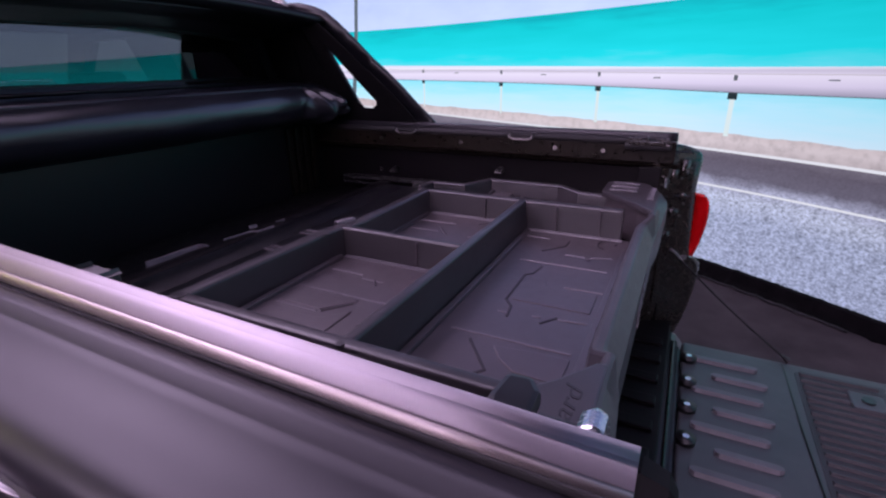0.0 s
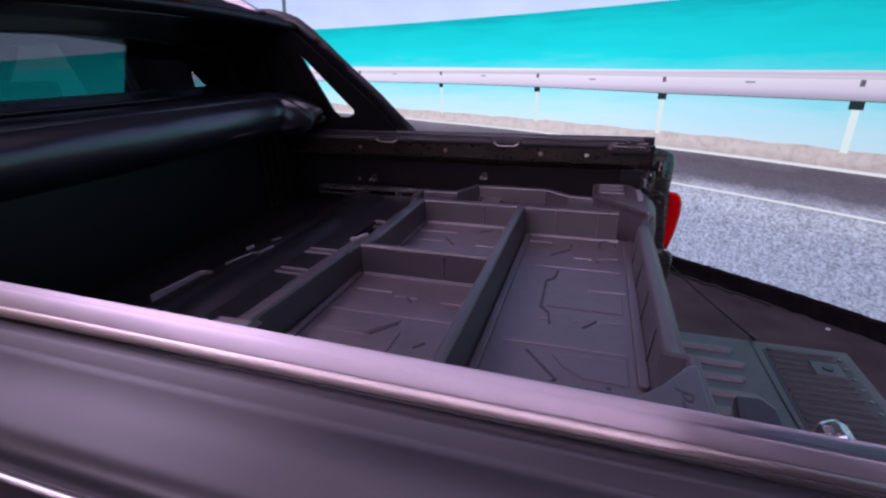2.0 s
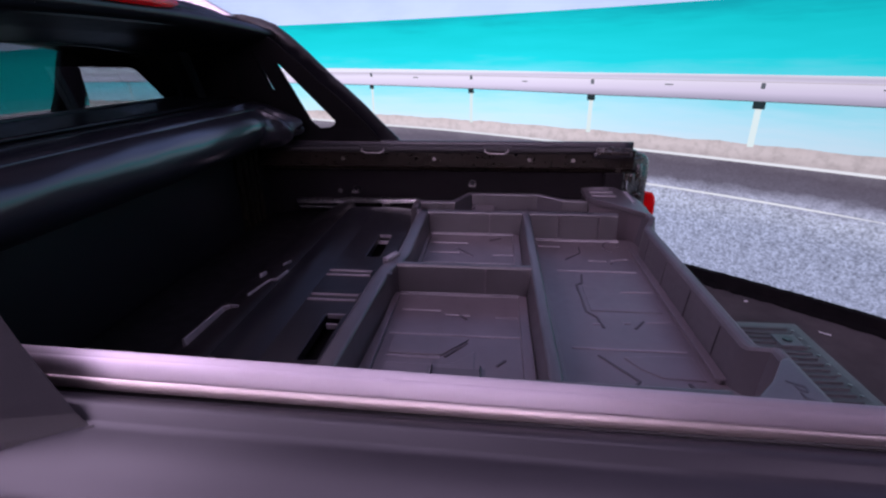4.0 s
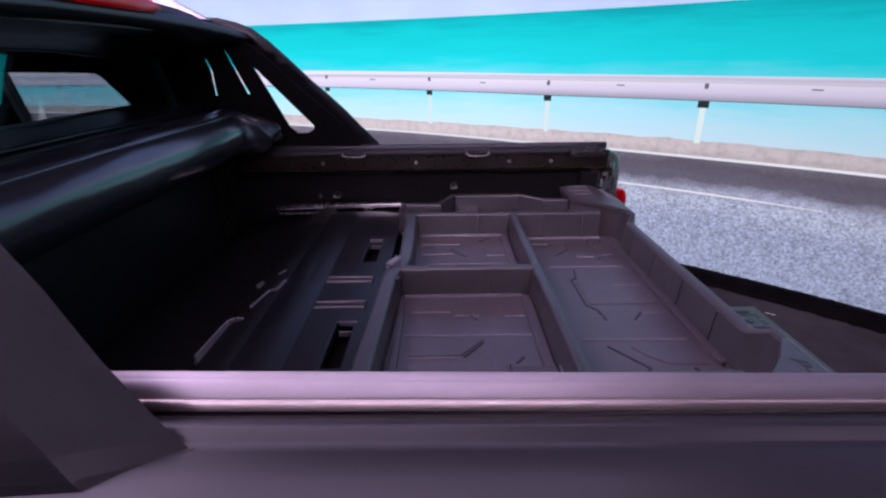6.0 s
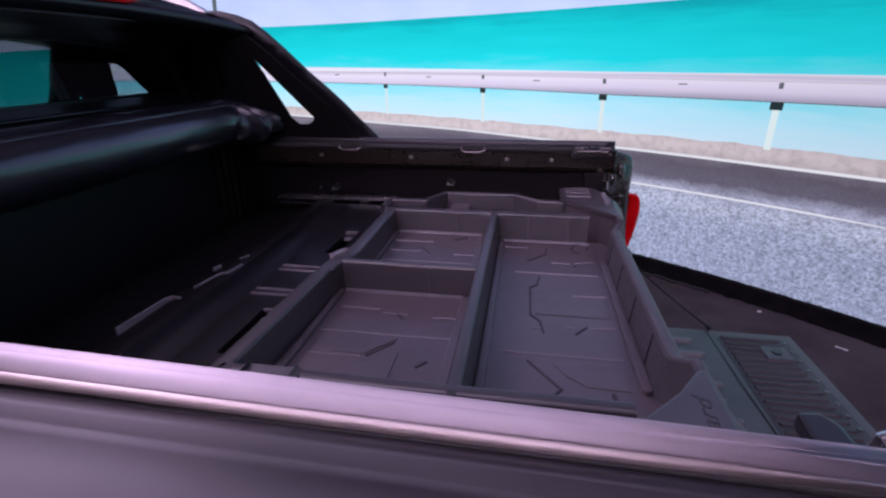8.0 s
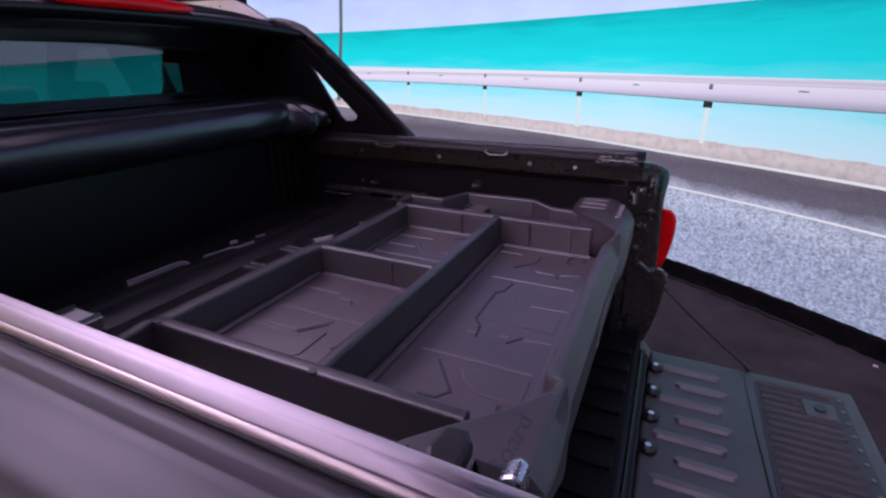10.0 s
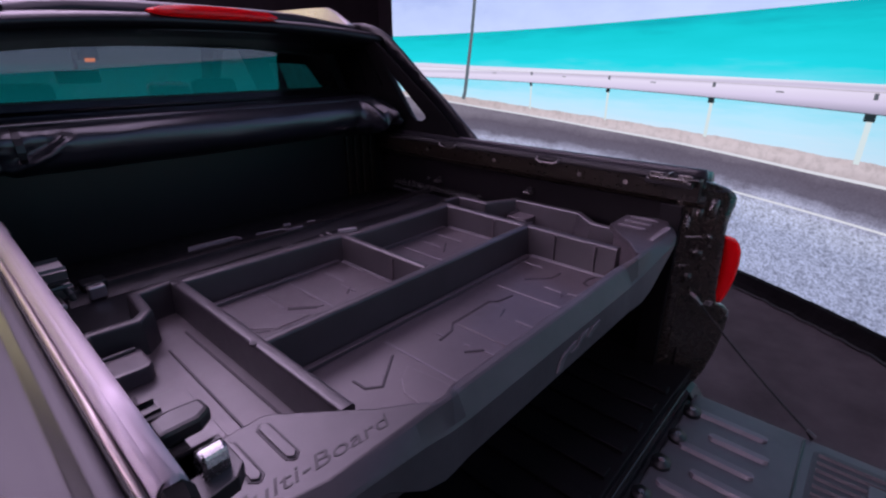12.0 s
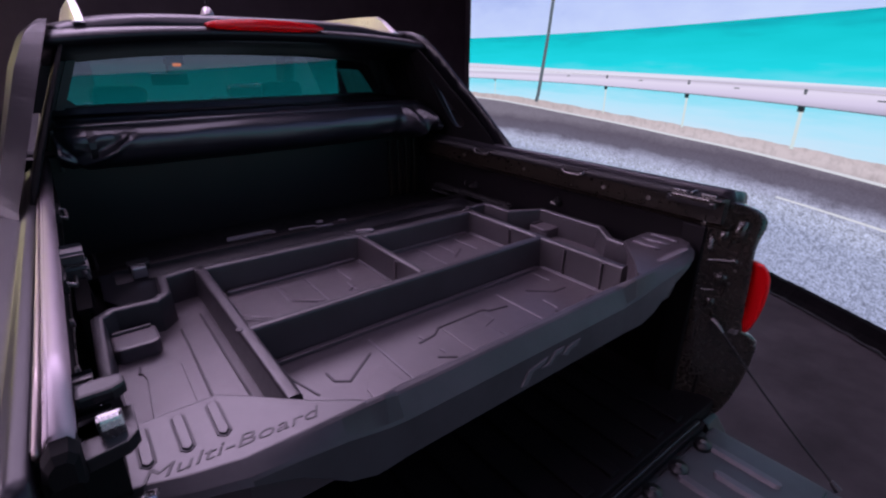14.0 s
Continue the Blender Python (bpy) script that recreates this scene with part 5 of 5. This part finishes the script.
for y in stations:
    ti, xc, xo, zt, zc, zb = (float(np.interp(abs(y), [r[0] for r in LIP], [r[k] for r in LIP])) for k in (1, 2, 3, 4, 5, 6))
    base = min(REAR_Z - 0.012, zb + 0.01) if abs(y) < 0.40 else zb
    lip.append([(ti - 0.014, y, base), (ti - 0.004, y, zt - 0.010), (ti, y, zt - 0.003), (ti + 0.006, y, zt), (xc, y, zt), (xc + 0.005, y, zt - 0.003), (xo - 0.004, y, zc + 0.005), (xo, y, zc - 0.001), (xo + 0.003, y, zb + 0.006), (xo - 0.003, y, zb), (ti + 0.004, y, zb)])
lipob = part("rear_lip", loft(lip), LIP_PLASTIC, tray, "sloping rear lip of the tray", 18)
for pts in ([(-0.052, 1.050), (-0.030, 1.084), (0.034, 1.094), (0.024, 1.082), (-0.014, 1.076), (-0.032, 1.048)], [(0.010, 1.072), (0.036, 1.076), (0.058, 1.098), (0.092, 1.099), (0.082, 1.088), (0.060, 1.086), (0.044, 1.068)], [(0.086, 1.078), (0.112, 1.096), (0.152, 1.097), (0.138, 1.084), (0.118, 1.082), (0.104, 1.070)]):
    part("lip_emblem", prism(pts, [], lambda u, v, w: (0.4290 - (v - 1.036) * 0.036 + w, u, v), 0.004, 0.001), GATE_RIB, lipob, "plain raised emblem shape")
for y in (-0.25, -0.08, 0.10, 0.27):
    part("lip_web", loft([[(0.3715 - 0.010 * k, y - 0.0015, z), (0.380 - 0.008 * k, y - 0.0015, z), (0.380 - 0.008 * k, y + 0.0015, z), (0.3715 - 0.010 * k, y + 0.0015, z)] for z, k in ((REAR_Z, 1.0), (1.146, 0))]), TRAY_RIM, lipob)
# moulded webs on the inner walls
for x in (-0.13, 0.12, 0.26):
    part("wall_web", box(x - 0.002, x + 0.002, 0.462, 0.474, REAR_Z, 1.15, 0.0), TRAY, tray)
part("wall_web", box(-0.137, -0.133, -0.019, -0.010, LOW_Z, 1.15, 0.0), TRAY, tray)
for x, y in ((0.0, 0.505), (0.0, -0.512), (-0.408, -0.505), (-0.385, -0.075), (-0.02, 0.50)):
    part("rim_screw", disc((x, y, 1.1585), (0, 0, 1), 0.008, 0.003, 12, 0.001), PRINT, tray)


def lettering(body, size, m, material, parent, depth=0.0006):
    cu = bpy.data.curves.new("lettering", "FONT")
    cu.body = body
    cu.size = size
    cu.extrude = depth
    cu.align_x = "CENTER"
    cu.shear = 0.3
    tmp = bpy.data.objects.new("lettering", cu)
    scene.collection.objects.link(tmp)
    me = bpy.data.meshes.new_from_object(tmp.evaluated_get(bpy.context.evaluated_depsgraph_get()))
    bpy.data.objects.remove(tmp)
    me.transform(m @ Matrix.Diagonal((1.42, 1, 1, 1)))
    me.materials.clear()
    me.materials.append(material)
    ob = new("lettering", me)
    ob.parent = parent
    ob.matrix_parent_inverse = Matrix.Translation(-Vector(BASE.get(parent.name, (0, 0, 0))))
    ob["label"] = "dark debossed lettering"
    return ob


near_plate = [o for o in tray.children if o.name.startswith("corner_plate")][1]
far_plate = [o for o in tray.children if o.name.startswith("corner_plate")][0]
lettering("Multi-Board", 0.0370, pose(0.386, -0.6240, 1.1852, 0, 0, 86.0), LETTER, near_plate)
part("print_bar", slab(cut_corner(0.385, 0.402, 0.545, 0.70, 0.003), 1.184, 1.1868, 0.0), RIB, far_plate)

# ---- board in front of the tray, with slots ----
deck = thing("cargo_board", "black plastic cargo board with long slots, lying ahead of the tray", "cargo board", base=(-0.7, 0, 1.02))
slots = [[(-0.524, 0.200), (-0.480, 0.200), (-0.480, 0.395), (-0.524, 0.395)], [(-0.530, -0.370), (-0.487, -0.370), (-0.487, -0.180), (-0.530, -0.180)]]
deck_line = [(-0.43, -0.70), (-0.43, 0.70), (-0.52, 0.74), (-0.72, 0.74), (-0.72, -0.74), (-0.52, -0.74)]
part("board", prism(deck_line, slots, lambda u, v, w: (u, v, 1.065 + w), 0.025, 0.004), DECK, deck)
part("board_underside", box(-1.10, -0.43, -0.78, 0.78, 0.99, 1.03, 0.006), LINER, deck, "dark lower board under the slots")
wave = [(-0.72, 1.090), (-0.76, 1.094), (-0.80, 1.086), (-0.84, 1.062), (-0.88, 1.046), (-1.10, 1.042)]
part("front_slope", loft([[(x, y, z) for x, z in wave] + [(x, y, z - 0.02) for x, z in wave[::-1]] for y in np.linspace(-0.78, 0.78, 8)]), LINER, deck, "sloping front of the board", True)
part("board_swell", loft([[(-0.605, y, 1.088), (-0.625, y, 1.094), (-0.645, y, 1.100), (-0.665, y, 1.103), (-0.690, y, 1.101), (-0.715, y, 1.095), (-0.735, y, 1.088)] for y in np.linspace(-0.70, 0.70, 12)], False), DECK, deck, "low swell across the board", True)
for y in (0.051, -0.104):
    for o in (0.0, 0.029):
        part("board_rib", loft([[(x, y + o - 0.004, 1.088), (x, y + o - 0.0015, 1.095), (x, y + o + 0.0015, 1.095), (x, y + o + 0.004, 1.088)] for x in (-0.606, -0.474)]), RIB, deck)
    part("board_notch", box(-0.474, -0.470, y - 0.006, y + 0.034, 1.088, 1.097, 0.001), PRINT, deck)
for y0 in (0.395, -0.180):
    part("slot_edge", box(-0.526, -0.480, y0 - 0.002, y0 + 0.003, 1.080, 1.0925, 0.001), RIB, deck)
    part("slot_edge", box(-0.522, -0.482, y0 - 0.030, y0 - 0.025, 1.066, 1.080, 0.001), RIB, deck)
for pts in ([(-0.815, -0.33), (-0.812, -0.288), (-0.805, -0.175), (-0.792, -0.164), (-0.77, -0.164)], [(-0.775, -0.105), (-0.755, -0.010), (-0.738, -0.003), (-0.730, 0.060)], [(-0.762, 0.100), (-0.749, 0.130)], [(-0.80, 0.02), (-0.792, 0.045)]):
    part("board_edge", wall_run(pts, 0.005, 1.06, 1.098, rnd=0.0015), RIB, deck)
part("board_clip", box(-0.71, -0.66, -0.66, -0.60, 1.095, 1.125, 0.006), BLACK, deck)
part("board_clip", box(-0.64, -0.61, -0.655, -0.615, 1.095, 1.130, 0.005), SILVER, deck)

# ---- rolled soft cover at the head of the bed ----
cover = thing("tonneau_cover", "rolled-up black vinyl tonneau cover below the rear window", "tonneau cover", base=(-1.07, 0, 1.35))
rings = []
for y in [-0.755 + 0.22 * i / 56 for i in range(56)] + [-0.535 + 1.05 * i / 90 for i in range(90)] + [0.515 + 0.24 * i / 50 for i in range(51)]:
    k = abs(y) / 0.755
    r = 1.0 - 0.22 * max(0.0, (k - 0.90) / 0.10) ** 1.6
    crest = float(np.interp(y, [-0.755, -0.708, -0.680, -0.638, -0.600, -0.545], [1.430, 1.392, 1.400, 1.414, 1.432, 1.462]))
    ring = []
    for j in range(88):
        a = 2 * math.pi * j / 88
        ca, sa = math.cos(a), math.sin(a)
        lump = 0.040 * noise.noise((y * 2.3, ca * 1.1, sa * 1.1)) + 0.016 * noise.noise((y * 8, ca * 2.2, sa * 2.2))
        z0 = 1.440 + 0.080 * sa
        fold = 0.0
        if ca > -0.3 and y < -0.52:
            # the cloth pinches in above a crest that runs down to the end
            s = 1 / (1 + math.exp(-(z0 - crest - 0.006) / (0.0085 if y < -0.65 else 0.0045)))
            fade = min(1.0, (-0.52 - y) / 0.07)
            fold += 0.36 * s * fade * math.exp(-max(0.0, z0 - crest) / 0.055)
            fold -= 0.09 * fade * math.exp(-((z0 - crest + 0.008) / 0.012) ** 2)
            fold += 0.10 * math.exp(-((y + 0.716 + 0.35 * (z0 - 1.40)) / 0.012) ** 2)
        if ca > -0.3 and y > 0.50:
            # crumpled cloth at the far end
            for yc, sl, amp, w in ((0.585, 0.35, 0.05, 0.030), (0.645, -0.40, -0.06, 0.016), (0.668, -0.25, 0.10, 0.020), (0.705, 0.55, -0.07, 0.013), (0.728, 0.50, 0.10, 0.016)):
                d = (y - yc - sl * (z0 - 1.44)) / w
                fold += 1.7 * amp * math.exp(-d * d)
        wild = max(0.0, min(1.0, (abs(y) - (0.53 if y > 0 else 0.56)) / 0.08))
        if wild > 0:
            # creased slack cloth at both ends
            fold -= wild * (0.07 * (0.30 - abs(noise.noise((y * 11.0, ca * 2.1, sa * 2.1 + 3.0)))) + 0.02 * (0.25 - abs(noise.noise((y * 24.0 + 5.0, ca * 4.3, sa * 4.3)))))
        sag = -0.010 * (1 - k * k) if sa < 0 else 0
        q = r * (1 + lump - fold)
        drape = max(0.0, min(1.0, (y - 0.56) / 0.15))
        drape = drape * drape * (3 - 2 * drape) * max(0.0, ca) ** 1.4 * (1 + 0.25 * math.sin(y * 70 + 2.5 * sa))
        ring.append((-1.075 + 0.090 * q * ca + 0.075 * drape, y + 0.02 * drape, 1.440 + 0.080 * q * sa + sag - 0.020 * drape))
    rings.append(ring)
part("cover_roll", loft(rings), VINYL, cover, "black vinyl roll with folds", True)
part("cover_flap", loft([[(-1.17, y, 1.512), (-1.10, y, 1.527 + 0.002 * noise.noise((y * 6, 0, 0))), (-1.03, y, 1.512), (-1.03, y, 1.505), (-1.10, y, 1.520), (-1.17, y, 1.506)] for y in np.linspace(-0.74, 0.74, 24)]), VINYL, cover, "flat flap of the cover", True)
for y in (-0.655, 0.69):
    st = [(-1.072 + 0.082 * math.cos(a), y, 1.438 + 0.076 * math.sin(a)) for a in np.linspace(0, 2 * math.pi, 25)[:-1]]
    part("cover_strap", loft([[(px, py - 0.010, pz), (px, py + 0.010, pz), (px + 0.003 * (px + 1.072) / 0.082, py + 0.010, pz + 0.003 * (pz - 1.438) / 0.076), (px + 0.003 * (px + 1.072) / 0.082, py - 0.010, pz + 0.003 * (pz - 1.438) / 0.076)] for px, py, pz in st + st[:1]], True, False), BLACK, cover, "black webbing strap")
for s in (1, -1):
    part("cover_bracket", box(-1.13, -1.05, s * 0.755 - 0.006, s * 0.755 + 0.006, 1.36, 1.50, 0.004), BLACK, cover)
